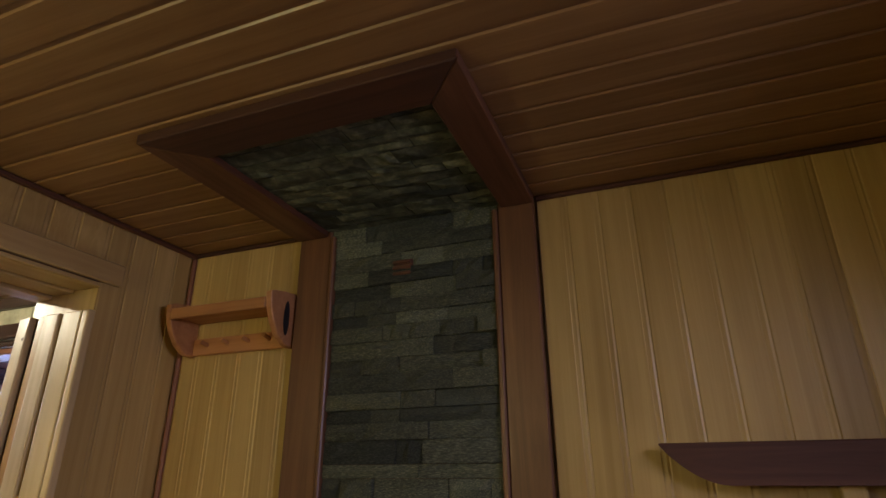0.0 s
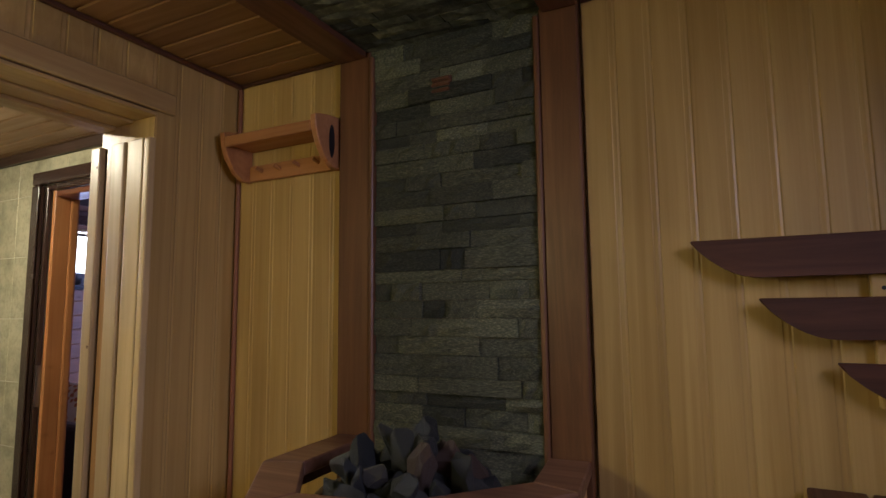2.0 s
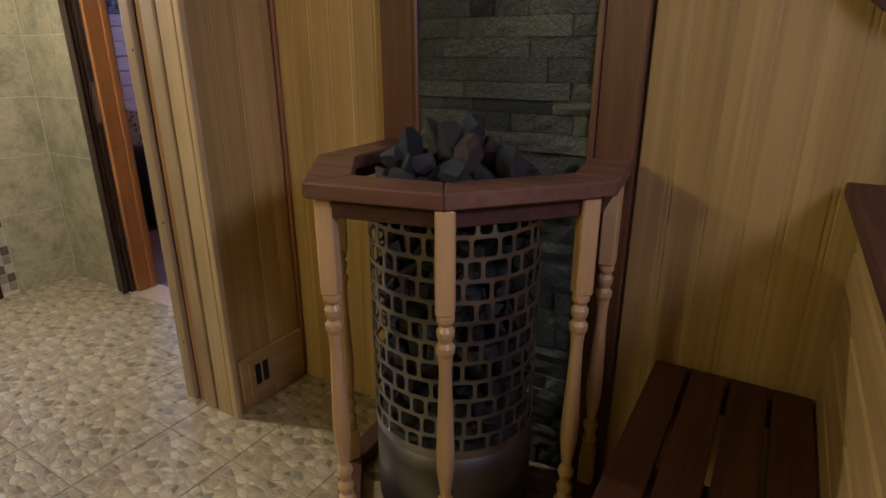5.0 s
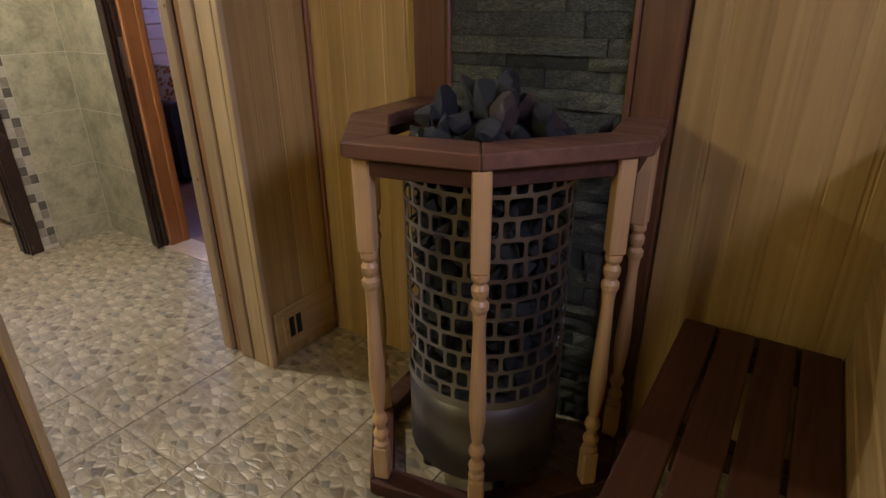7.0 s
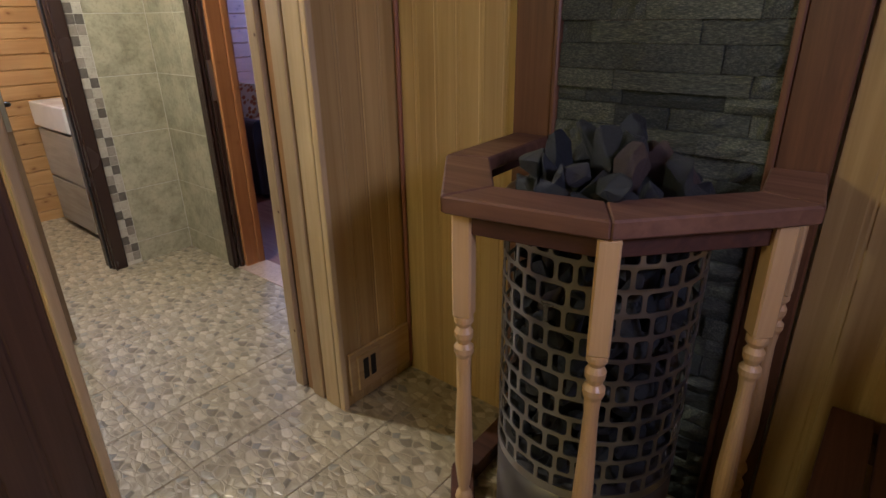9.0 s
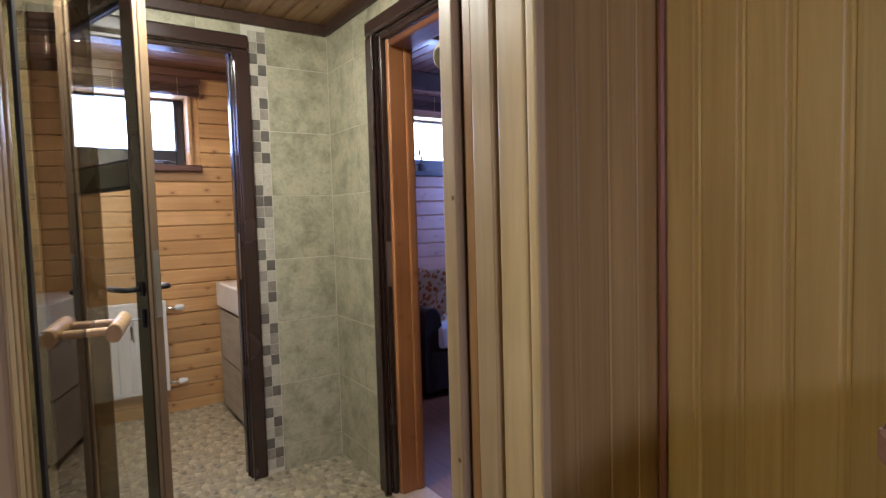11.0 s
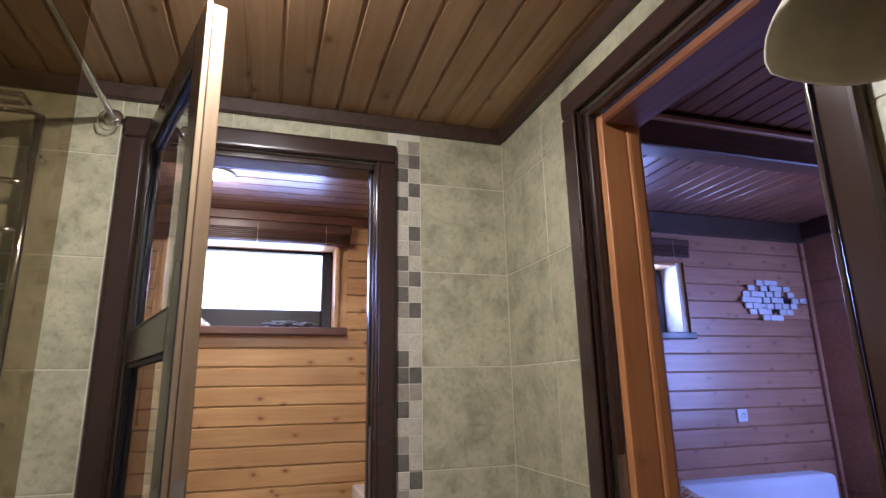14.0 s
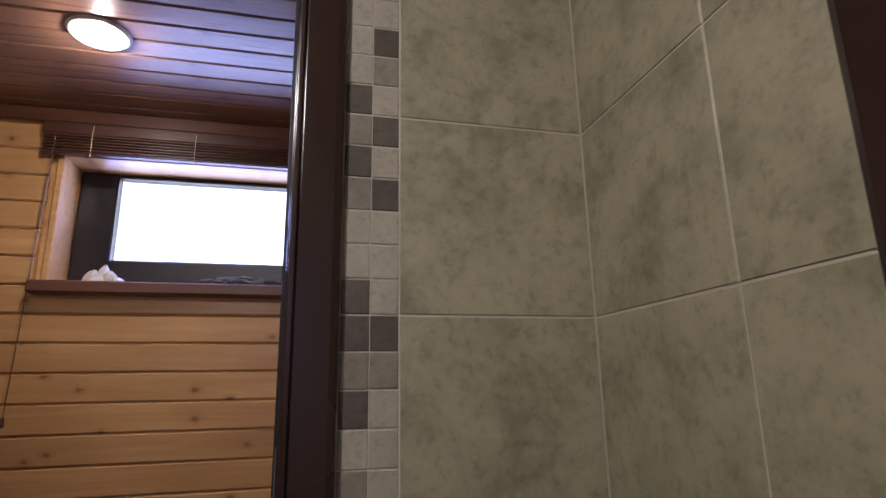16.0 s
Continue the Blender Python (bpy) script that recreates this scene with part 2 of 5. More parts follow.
def pebble_tile(name):
    """Glazed floor tile moulded as a bed of flat pebbles."""
    m, nt, b = mat(name)
    tc = nt.nodes.new("ShaderNodeTexCoord")
    wob = node(nt, "ShaderNodeTexNoise", Scale=14.0, Detail=2.0)
    nt.links.new(tc.outputs["Object"], wob.inputs["Vector"])
    ad = nt.nodes.new("ShaderNodeVectorMath")
    ad.operation = "MULTIPLY_ADD"
    nt.links.new(wob.outputs["Color"], ad.inputs[0])
    ad.inputs[1].default_value = (0.03, 0.03, 0)
    nt.links.new(tc.outputs["Object"], ad.inputs[2])
    sc = nt.nodes.new("ShaderNodeVectorMath")
    sc.operation = "MULTIPLY"
    nt.links.new(ad.outputs[0], sc.inputs[0])
    sc.inputs[1].default_value = (23, 37, 0)
    cell = node(nt, "ShaderNodeTexVoronoi", Scale=1.0, Randomness=0.95)
    nt.links.new(sc.outputs[0], cell.inputs["Vector"])
    edge = node(nt, "ShaderNodeTexVoronoi", Scale=1.0, Randomness=0.95)
    edge.feature = "DISTANCE_TO_EDGE"
    nt.links.new(sc.outputs[0], edge.inputs["Vector"])
    sep = nt.nodes.new("ShaderNodeSeparateColor")
    nt.links.new(cell.outputs["Color"], sep.inputs[0])
    col = ramp(nt, sep.outputs[0], [(0.0, (0.17, 0.145, 0.095)), (0.2, (0.30, 0.25, 0.155)), (0.5, (0.42, 0.355, 0.23)), (0.85, (0.56, 0.49, 0.34)), (1.0, (0.23, 0.22, 0.17))])
    gr = node(nt, "ShaderNodeTexNoise", Scale=120.0, Detail=3.0)
    nt.links.new(tc.outputs["Object"], gr.inputs["Vector"])
    col = mixc(nt, 0.3, col, ramp(nt, gr.outputs[0], [(0.35, (0.7, 0.68, 0.64)), (0.6, (1, 1, 1))]), "MULTIPLY")
    joint = ramp(nt, edge.outputs["Distance"], [(0.03, (0, 0, 0)), (0.10, (1, 1, 1))])
    col = mixc(nt, joint, (0.35, 0.295, 0.19), col)
    nt.links.new(col, b.inputs["Base Color"])
    b.inputs["Roughness"].default_value = 0.32
    bump(nt, b, ramp(nt, edge.outputs["Distance"], [(0.0, (0, 0, 0)), (0.3, (1, 1, 1))]), 0.6, 0.0035)
    return m


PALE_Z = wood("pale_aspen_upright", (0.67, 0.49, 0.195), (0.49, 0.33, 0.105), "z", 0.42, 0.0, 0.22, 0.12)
# Ceiling copy of the aspen: browner, with its shade put into the tone.
SHADED_X = wood("shaded_aspen_long", (0.38, 0.215, 0.09), (0.26, 0.135, 0.05), "x", 0.42, 0.0, 0.22, 0.1)
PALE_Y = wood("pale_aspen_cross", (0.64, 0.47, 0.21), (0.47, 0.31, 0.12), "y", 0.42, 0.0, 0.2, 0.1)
GROOVE_W = plain("brown_groove", (0.07, 0.035, 0.018), 0.6)
WARM_Z = wood("honey_pine_strip", (0.60, 0.36, 0.15), (0.46, 0.25, 0.09), "z", 0.4, 0.0, 0.1, 0.1)
CREAM_Z = wood("cream_pine_jamb", (0.72, 0.57, 0.32), (0.56, 0.41, 0.20), "z", 0.4, 0.0, 0.1, 0.1)
GROOVE = plain("dark_wood_behind_boards", (0.10, 0.055, 0.025), 0.8)
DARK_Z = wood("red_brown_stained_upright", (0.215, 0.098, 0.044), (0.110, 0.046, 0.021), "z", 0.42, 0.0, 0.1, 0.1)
# Pale boards in the viewer's shadow; the shadow is put into the colour.
SHADOW_Z = wood("shadowed_aspen_upright", (0.135, 0.072, 0.048), (0.080, 0.042, 0.030), "z", 0.34, 0.0, 0.15, 0.2)
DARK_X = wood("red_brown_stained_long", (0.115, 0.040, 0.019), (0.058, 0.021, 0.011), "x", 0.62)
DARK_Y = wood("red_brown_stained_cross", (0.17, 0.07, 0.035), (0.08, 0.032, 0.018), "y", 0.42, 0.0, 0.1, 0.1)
BENCH = wood("dark_thermo_bench", (0.125, 0.045, 0.022), (0.060, 0.021, 0.011), "y", 0.55, 0.0, 0.25)
RAIL = wood("brown_stained_rail", (0.225, 0.112, 0.066), (0.135, 0.062, 0.036), "x", 0.45, 0.0, 0.12, 0.1)
TURNED = wood("turned_birch", (0.72, 0.50, 0.24), (0.58, 0.36, 0.15), "z", 0.38, 0.0, 0.1, 0.2)
SHELFW = wood("alder_shelf", (0.58, 0.29, 0.12), (0.42, 0.18, 0.07), "x", 0.45, 0.0, 0.1)
PINE_Y = wood("oiled_pine_wall", (0.69, 0.43, 0.175), (0.55, 0.31, 0.105), "y", 0.38, 0.95, 0.16, 0.15)
PINE_BED = wood("pine_wall_bedroom", (0.50, 0.26, 0.16), (0.37, 0.17, 0.10), "y", 0.35, 0.8, 0.14, 0.2)
CEIL_HALL = wood("pine_ceiling_hall", (0.52, 0.34, 0.185), (0.38, 0.22, 0.10), "x", 0.4, 0.9, 0.15, 0.12, (3.2, 5.2, 0.0))
CEIL_TOILET = wood("brown_ceiling_toilet", (0.30, 0.17, 0.11), (0.20, 0.10, 0.06), "y", 0.28, 0.5, 0.12, 0.35, (5.0, 4.0, 0.0))
CEIL_BED = wood("brown_ceiling_bedroom", (0.26, 0.11, 0.06), (0.16, 0.06, 0.035), "x", 0.3, 0.3, 0.15, 0.3)
ORANGE = wood("orange_larch_lining", (0.56, 0.255, 0.095), (0.43, 0.17, 0.055), "z", 0.36, 0.35, 0.05, 0.25)
# Same larch for the head's underside, its shade put into the tone.
ORANGE_SHADED = wood("orange_larch_lining_shaded", (0.26, 0.10, 0.05), (0.18, 0.065, 0.03), "x", 0.36, 0.2, 0.05, 0.25)
TRIM = wood("brown_cornice", (0.09, 0.05, 0.032), (0.05, 0.028, 0.02), "x", 0.42)
FRAME = plain("brown_laminate_frame", (0.040, 0.022, 0.017), 0.22, 0, 40, 0.03, 0.03)
REDDISH = wood("reddish_corner_strip", (0.40, 0.17, 0.09), (0.28, 0.11, 0.06), "z", 0.45)
EDGE = wood("tan_door_edge", (0.32, 0.23, 0.135), (0.25, 0.17, 0.095), "z", 0.35)
SEAL = plain("black_rubber_seal", (0.012, 0.012, 0.014), 0.5)
BLACK = plain("black_enamel", (0.015, 0.014, 0.014), 0.3)
STEEL = plain("brushed_stainless", (0.40, 0.39, 0.37), 0.33, 0.95, 90, 0.2, 0.05)
CHROME = plain("chrome", (0.88, 0.87, 0.86), 0.13, 1.0, 30, 0.05, 0.02)
# Steel of the lower drum, darker than the cage.
DRUM = plain("dark_steel", (0.24, 0.23, 0.22), 0.38, 0.9, 60, 0.3, 0.05)
SLATE, ROCK = slate("split_slate"), rock("stove_rock")
TILE = tile("grey_green_wall_tile", (0.465, 0.43, 0.285), (0.30, 0.278, 0.178), 8.0)
FGROUT = plain("brown_floor_grout", (0.30, 0.25, 0.17), 0.9)
GROUT = plain("pale_grout", (0.68, 0.64, 0.52), 0.85)
MOSAIC = [tile("dark_taupe_mosaic", (0.15, 0.13, 0.105), (0.11, 0.095, 0.075), 14, 0.3),
          tile("mid_taupe_mosaic", (0.33, 0.29, 0.23), (0.27, 0.235, 0.18), 14, 0.3),
          tile("pale_cream_mosaic", (0.52, 0.48, 0.38), (0.45, 0.41, 0.32), 14, 0.3)]
PEBBLE = pebble_tile("pebble_floor_tile")
FLOORW = wood("reddish_laminate_floor", (0.30, 0.13, 0.075), (0.19, 0.075, 0.04), "x", 0.3)
THRESH = tile("pinkish_threshold_tile", (0.55, 0.42, 0.32), (0.48, 0.35, 0.26), 9)
CLEAR = glass("clear_glass", (0.95, 0.97, 0.97))
BRONZE, BRONZE_BACK = tinted_sheet("bronze_glass", (0.69, 0.63, 0.52), True), tinted_sheet("bronze_glass_back", (0.69, 0.63, 0.52), False)
WHITE, WINF = plain("white_ceramic", (0.80, 0.79, 0.76), 0.2), plain("dark_window_frame", (0.018, 0.014, 0.015), 0.35)
GREYV = wood("grey_oak_vanity", (0.42, 0.38, 0.32), (0.31, 0.28, 0.23), "x", 0.5)
FELT = plain("cream_felt", (0.66, 0.60, 0.46), 0.95, 0, 180, 0.15, 0.7)
RED = plain("red_print", (0.55, 0.06, 0.03), 0.9)
DARKFELT = plain("dark_green_patch", (0.05, 0.06, 0.05), 0.9)
SHEET = plain("white_bed_sheet", (0.72, 0.72, 0.76), 0.9, 0, 25, 0.12, 0.4)
LEATHER = plain("black_leather", (0.014, 0.012, 0.013), 0.35)
BAMBOO = wood("brown_bamboo_blind", (0.13, 0.055, 0.03), (0.07, 0.03, 0.02), "y", 0.4)
CRYSTAL, ASH = plain("milky_quartz", (0.62, 0.58, 0.5), 0.25), plain("grey_driftwood", (0.10, 0.10, 0.11), 0.6)
PLASTER = plain("white_plastic", (0.75, 0.74, 0.72), 0.35)
LAMPGLOW = glow("lamp_glass", (1.0, 0.92, 0.76), 40.0)
SKYGLOW = glow("bright_sky", (0.86, 0.93, 1.0), 6.0)


# ---- building helpers ----
def mesh_of(bm, material, name):
    bmesh.ops.recalc_face_normals(bm, faces=bm.faces)
    me = bpy.data.meshes.new(name)
    bm.to_mesh(me)
    bm.free()
    me.materials.append(material)
    return me


def part(name, bm, material, parent=None, label="", smooth=False):
    me = mesh_of(bm, material, name)
    if smooth:
        me.polygons.foreach_set("use_smooth", [True] * len(me.polygons))
    ob = new(name, me)
    ob.parent = parent
    if label:
        ob["label"] = label
    return ob


def piece(name, me, m, parent):
    ob = new(name, me)
    ob.parent = parent
    ob.matrix_basis = m
    return ob


def thing(name, label, category, m=None, group="", kind=""):
    ob = new(name)
    ob.empty_display_size = 0.05
    if m is not None:
        ob.matrix_world = m
    return tagged(ob, label, category, group, kind)


def box(x0, y0, z0, x1, y1, z1, bevel=0.0, bm=None, seg=1):
    own = bmesh.new()
    v = [own.verts.new((x, y, z)) for x in (x0, x1) for y in (y0, y1) for z in (z0, z1)]
    for f in ((0, 1, 3, 2), (4, 6, 7, 5), (0, 4, 5, 1), (2, 3, 7, 6), (0, 2, 6, 4), (1, 5, 7, 3)):
        own.faces.new([v[i] for i in f])
    if bevel:
        bmesh.ops.bevel(own, geom=own.edges[:], offset=bevel, segments=seg, affect="EDGES", profile=0.6)
    return joined(bm, own)


def joined(bm, own):
    if bm is None:
        return own
    me = bpy.data.meshes.new("tmp")
    own.to_mesh(me)
    own.free()
    bm.from_mesh(me)
    bpy.data.meshes.remove(me)
    return bm


def prism(points, axis, a, b, bevel=0.0, bm=None):
    """An outline, extruded along an axis from a to b. The outline's two numbers are the other axes in order."""
    own = bmesh.new()
    i = "xyz".index(axis)
    rings = []
    for s in (a, b):
        ring = []
        for p in points:
            c = list(p)
            c.insert(i, s)
            ring.append(own.verts.new(c))
        rings.append(ring)
    n = len(points)
    own.faces.new(rings[0])
    own.faces.new(rings[1][::-1])
    for k in range(n):
        own.faces.new((rings[0][k], rings[1][k], rings[1][(k + 1) % n], rings[0][(k + 1) % n]))
    if bevel:
        bmesh.ops.bevel(own, geom=own.edges[:], offset=bevel, segments=1, affect="EDGES")
    return joined(bm, own)


def lathe(profile, seg=20, at=(0, 0, 0), bm=None):
    """A turned shape: radius and height pairs round an upright axis."""
    own = bmesh.new()
    rings = []
    for r, z in profile:
        rings.append([own.verts.new((at[0] + r * math.cos(2 * math.pi * k / seg), at[1] + r * math.sin(2 * math.pi * k / seg), at[2] + z)) for k in range(seg)])
    for a, b in zip(rings, rings[1:]):
        for k in range(seg):
            own.faces.new((a[k], a[(k + 1) % seg], b[(k + 1) % seg], b[k]))
    for ring in (rings[0][::-1], rings[-1]):
        own.faces.new(ring)
    return joined(bm, own)


def tube(points, radius, bm=None, seg=10):
    """A round bar along a line of points."""
    own = bmesh.new()
    pts = [Vector(p) for p in points]
    rings = []
    for i, p in enumerate(pts):
        d = (pts[min(i + 1, len(pts) - 1)] - pts[max(i - 1, 0)]).normalized()
        u = d.orthogonal().normalized() if not rings else (last - d * last.dot(d)).normalized()
        last = u
        w = d.cross(u)
        rings.append([own.verts.new(p + radius * (math.cos(2 * math.pi * k / seg) * u + math.sin(2 * math.pi * k / seg) * w)) for k in range(seg)])
    for a, b in zip(rings, rings[1:]):
        for k in range(seg):
            own.faces.new((a[k], a[(k + 1) % seg], b[(k + 1) % seg], b[k]))
    own.faces.new(rings[0][::-1])
    own.faces.new(rings[-1])
    return joined(bm, own)


def board_mesh(material, width, thick, bead=True, chamfer=0.005, name="board"):
    """A lining board one metre long along z, its face towards -y, from x = 0."""
    if bead:
        outline = [(0, 0), (0, -thick + 0.0026), (0.0025, -thick), (width - 0.018, -thick), (width - 0.0155, -thick + 0.0018), (width - 0.012, -thick + 0.0019),
                   (width - 0.006, -thick + 0.0010), (width - 0.001, -thick + 0.0026), (width, -thick + 0.0026), (width, 0)]
    else:
        outline = [(0.0015, 0), (0.0015, -thick + chamfer), (chamfer + 0.0015, -thick), (width - chamfer, -thick), (width - 0.001, -thick + chamfer), (width - 0.001, 0)]
    return mesh_of(prism(outline, "z", 0, 1), material, name)


def joined_boards(material, outline, axis, a, b, starts, shift):
    """Boards side by side as one mesh: the same outline moved across."""
    bm = bmesh.new()
    verts, faces = [], []
    for s in starts:
        base = len(verts)
        n = len(outline)
        for e in (a, b):
            for p in outline:
                verts.append(shift(p, s, e))
        faces.append([base + k for k in range(n)])
        faces.append([base + n + k for k in range(n)][::-1])
        for k in range(n):
            faces.append((base + k, base + n + k, base + n + (k + 1) % n, base + (k + 1) % n))
    me = bpy.data.meshes.new("boards")
    me.from_pydata(verts, [], faces)
    bm.from_mesh(me)
    bpy.data.meshes.remove(me)
    return bm


def structure(name, bm, material, label, category="wall"):
    return tagged(part(name, bm, material), label, category, kind="structure")


def facing(axis):
    """Turn of a board or tile whose face looks to -y so that it looks along the named way."""
    return {"-y": 0, "+x": 90, "+y": 180, "-x": -90}[axis]


# ---- sauna: walls, ceiling, floor ----
PITCH = 0.087
wall_back = structure("wall_back", box(XL - 0.30, YB + 0.018, 0, XR, YB + 0.16, 2.6), GROUT, "sauna back wall lined with pale upright boards and slate")
wall_door = structure("wall_door", box(XH + 0.012, DY1, 0, XL - 0.018, YB + 0.018, 2.6), GROOVE, "sauna door wall lined with pale upright boards")
wall_door_far = structure("wall_door_far", box(XH + 0.012, YS, 0, XL - 0.018, DY0, 2.6), GROOVE, "sauna door wall lined with upright boards, coloured as in shadow")
wall_over = structure("wall_over_door", box(XH + 0.012, DY0, DZ, XL - 0.018, DY1, 2.6), GROOVE, "wall above the sauna doorway, pale boards")
wall_bench = structure("wall_bench", box(XR, YS - 0.1, 0, XR + 0.12, YB + 0.16, 2.6), PALE_Z, "pale wooden sauna wall behind the upper bench")
wall_rear = structure("wall_rear", box(XL - 0.018, YS - 0.12, 0, XR, YS, 2.6), PALE_Z, "pale wooden sauna wall behind the viewer")

bead_board = board_mesh(PALE_Z, PITCH, 0.018)


def upright_boards(parent, x, y, z0, z1, way, count, width=PITCH, me=bead_board):
    """Boards in a row; way is where their faces look, and the row runs to the viewer's right."""
    turn = pose(0, 0, 0, 0, 0, facing(way))
    for k in range(count):
        m = Matrix.Translation((x, y, z0)) @ turn @ Matrix.Translation((k * width, 0, 0)) @ Matrix.Diagonal((1, 1, z1 - z0, 1))
        piece("board", me, m, parent)


def cut_board(parent, x, y, z0, z1, way, width):
    me = board_mesh(PALE_Z, width, 0.018)
    turn = pose(0, 0, 0, 0, 0, facing(way))
    piece("board", me, Matrix.Translation((x, y, z0)) @ turn @ Matrix.Diagonal((1, 1, z1 - z0, 1)), parent)


# ceiling boards along x, with the framed slate panel above the stove
CX0, CX1, CY0 = -1.048, -0.253, 0.80
lining = [(0, 0.02), (0, 0.004), (0.003, 0), (PITCH - 0.014, 0), (PITCH - 0.011, 0.0045), (PITCH, 0.0045), (PITCH, 0.02)]
ceil_bm = joined_boards(SHADED_X, lining, "x", XL, XR, [YS + k * PITCH for k in range(28)], lambda p, s, e: (e, s + p[0], ZC + p[1]))
tagged(part("ceiling", ceil_bm, SHADED_X), "sauna ceiling of pale brown tongue-and-groove boards, toned darker as in shade", "ceiling", kind="structure")
tagged(part("ceiling_deck", box(XL - 0.3, YS - 0.12, ZC + 0.02, XR + 0.1, YB + 0.16, ZC + 0.1), GROOVE), "dark deck above the sauna ceiling boards", "ceiling", kind="structure")
cornice = thing("cornice", "thin brown cornice strips round the sauna ceiling", "trim", kind="structure")
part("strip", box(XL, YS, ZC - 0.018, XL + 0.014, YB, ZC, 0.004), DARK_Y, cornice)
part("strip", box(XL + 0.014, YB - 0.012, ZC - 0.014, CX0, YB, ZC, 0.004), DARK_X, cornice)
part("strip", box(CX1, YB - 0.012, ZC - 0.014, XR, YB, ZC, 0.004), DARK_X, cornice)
part("strip", box(XL, YB - 0.016, 0.03, XL + 0.016, YB, ZC - 0.018, 0.005), REDDISH, cornice, "red-brown corner strip")

# framed slate above the stove
panel = thing("slate_panel_ceiling", "dark slate panel in a red-brown wooden frame on the ceiling", "panel", kind="structure")
part("backing", box(CX0 + 0.02, CY0 + 0.02, ZC - 0.006, CX1 - 0.02, YB, ZC - 0.002), GROOVE, panel)
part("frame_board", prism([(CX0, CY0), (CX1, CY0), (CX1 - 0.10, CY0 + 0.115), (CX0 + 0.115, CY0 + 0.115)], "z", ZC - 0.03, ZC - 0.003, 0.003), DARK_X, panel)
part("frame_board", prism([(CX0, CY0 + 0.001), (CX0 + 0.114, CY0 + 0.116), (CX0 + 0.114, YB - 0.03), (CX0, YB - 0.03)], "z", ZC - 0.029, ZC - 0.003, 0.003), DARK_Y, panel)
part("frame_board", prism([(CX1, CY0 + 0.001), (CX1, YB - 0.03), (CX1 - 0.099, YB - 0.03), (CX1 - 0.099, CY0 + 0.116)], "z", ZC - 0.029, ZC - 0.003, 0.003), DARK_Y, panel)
posts = thing("slate_panel_frame", "red-brown wooden boards framing the slate chimney breast", "trim", kind="structure")
for a, b, inner in ((-1.043, -0.922, 1), (-0.364, -0.258, 0)):
    part("frame_board", box(a, YB - 0.026, 0, b, YB, ZC - 0.004, 0.004), DARK_Z, posts)
    e = b if inner else a
    part("edge_strip", box(min(e, e + (0.016 if inner else -0.016)) , YB - 0.034, 0, max(e, e + (0.016 if inner else -0.016)), YB - 0.0, ZC - 0.03, 0.004), DARK_Z, posts)


def split_stone(seed):
    """A split-face slate strip of unit size: x across, z up, face towards -y."""
    r = random.Random(seed)
    bm = bmesh.new()
    nx, nz = 4, 2
    grid = [[bm.verts.new((i / nx, -0.011 - r.uniform(0, 0.017) * (0.35 if i in (0, nx) or j in (0, nz) else 1), j / nz)) for j in range(nz + 1)] for i in range(nx + 1)]
    for i in range(nx):
        for j in range(nz):
            bm.faces.new((grid[i][j], grid[i + 1][j], grid[i + 1][j + 1], grid[i][j + 1]))
    rim = [grid[i][0] for i in range(nx + 1)] + [grid[nx][j] for j in range(1, nz + 1)] + [grid[i][nz] for i in range(nx - 1, -1, -1)] + [grid[0][j] for j in range(nz - 1, 0, -1)]
    back = [bm.verts.new((v.co.x, 0.008, v.co.z)) for v in rim]
    for k in range(len(rim)):
        bm.faces.new((rim[k], back[k], back[(k + 1) % len(rim)], rim[(k + 1) % len(rim)]))
    return bm


stones = [mesh_of(split_stone(s), SLATE, "slate_strip") for s in range(14)]
slate_wall = structure("wall_slate", box(-0.93, YB + 0.004, 0, -0.35, YB + 0.0175, ZC), GROOVE, "chimney breast of dark green-grey split slate strips")
rng = random.Random(5)


def courses(z0, z1, x0, x1, low=0.036, high=0.062):
    z = z0
    while z < z1 - 0.01:
        h = min(rng.choice((low, 0.046, 0.05, 0.052, high)), z1 - z)
        if z1 - z - h < 0.02:
            h = z1 - z
        x = x0
        while x < x1 - 0.005:
            w = rng.choice((0.09, 0.13, 0.18, 0.24, 0.30)) * rng.uniform(0.85, 1.15)
            if x1 - x - w < 0.05:
                w = x1 - x
            yield x, z, w, h
            x += w
        z += h


for x, z, w, h in courses(0.0, ZC - 0.005, -0.921, -0.365):
    piece("slate_strip", rng.choice(stones), Matrix.Translation((x + 0.0008, YB + 0.003 - rng.uniform(0, 0.015), z)) @ Matrix.Diagonal((w - 0.0016, 1, h - 0.0014, 1)), slate_wall)
ceil_slate = bmesh.new()
rng2 = random.Random(9)
for x, y, w, h in list(courses(CY0 + 0.105, YB - 0.002, CX0 + 0.105, CX1 - 0.09)):
    own = split_stone(rng2.randint(0, 50))
    bmesh.ops.transform(own, matrix=Matrix.Translation((x, y, ZC - 0.003)) @ Matrix(((1, 0, 0, 0), (0, 0, 1, 0), (0, 1, 0, 0), (0, 0, 0, 1))) @ Matrix.Diagonal((w - 0.002, 0.5, h - 0.002, 1)), verts=own.verts)
    ceil_slate = joined(ceil_slate, own)
part("slate_strips", ceil_slate, SLATE, panel)

# plug in the chimney breast
plug = thing("wall_vent_plug", "small reddish-brown ribbed wooden vent plug in the slate", "vent", pose(-0.668, YB - 0.012, 2.07))
part("body", box(-0.032, -0.010, -0.028, 0.032, 0.0, 0.028, 0.003), DARK_Y, plug)
for k in range(3):
    part("rib", box(-0.030, -0.022, -0.024 + k * 0.018, 0.030, -0.010, -0.013 + k * 0.018, 0.003), DARK_Y, plug)

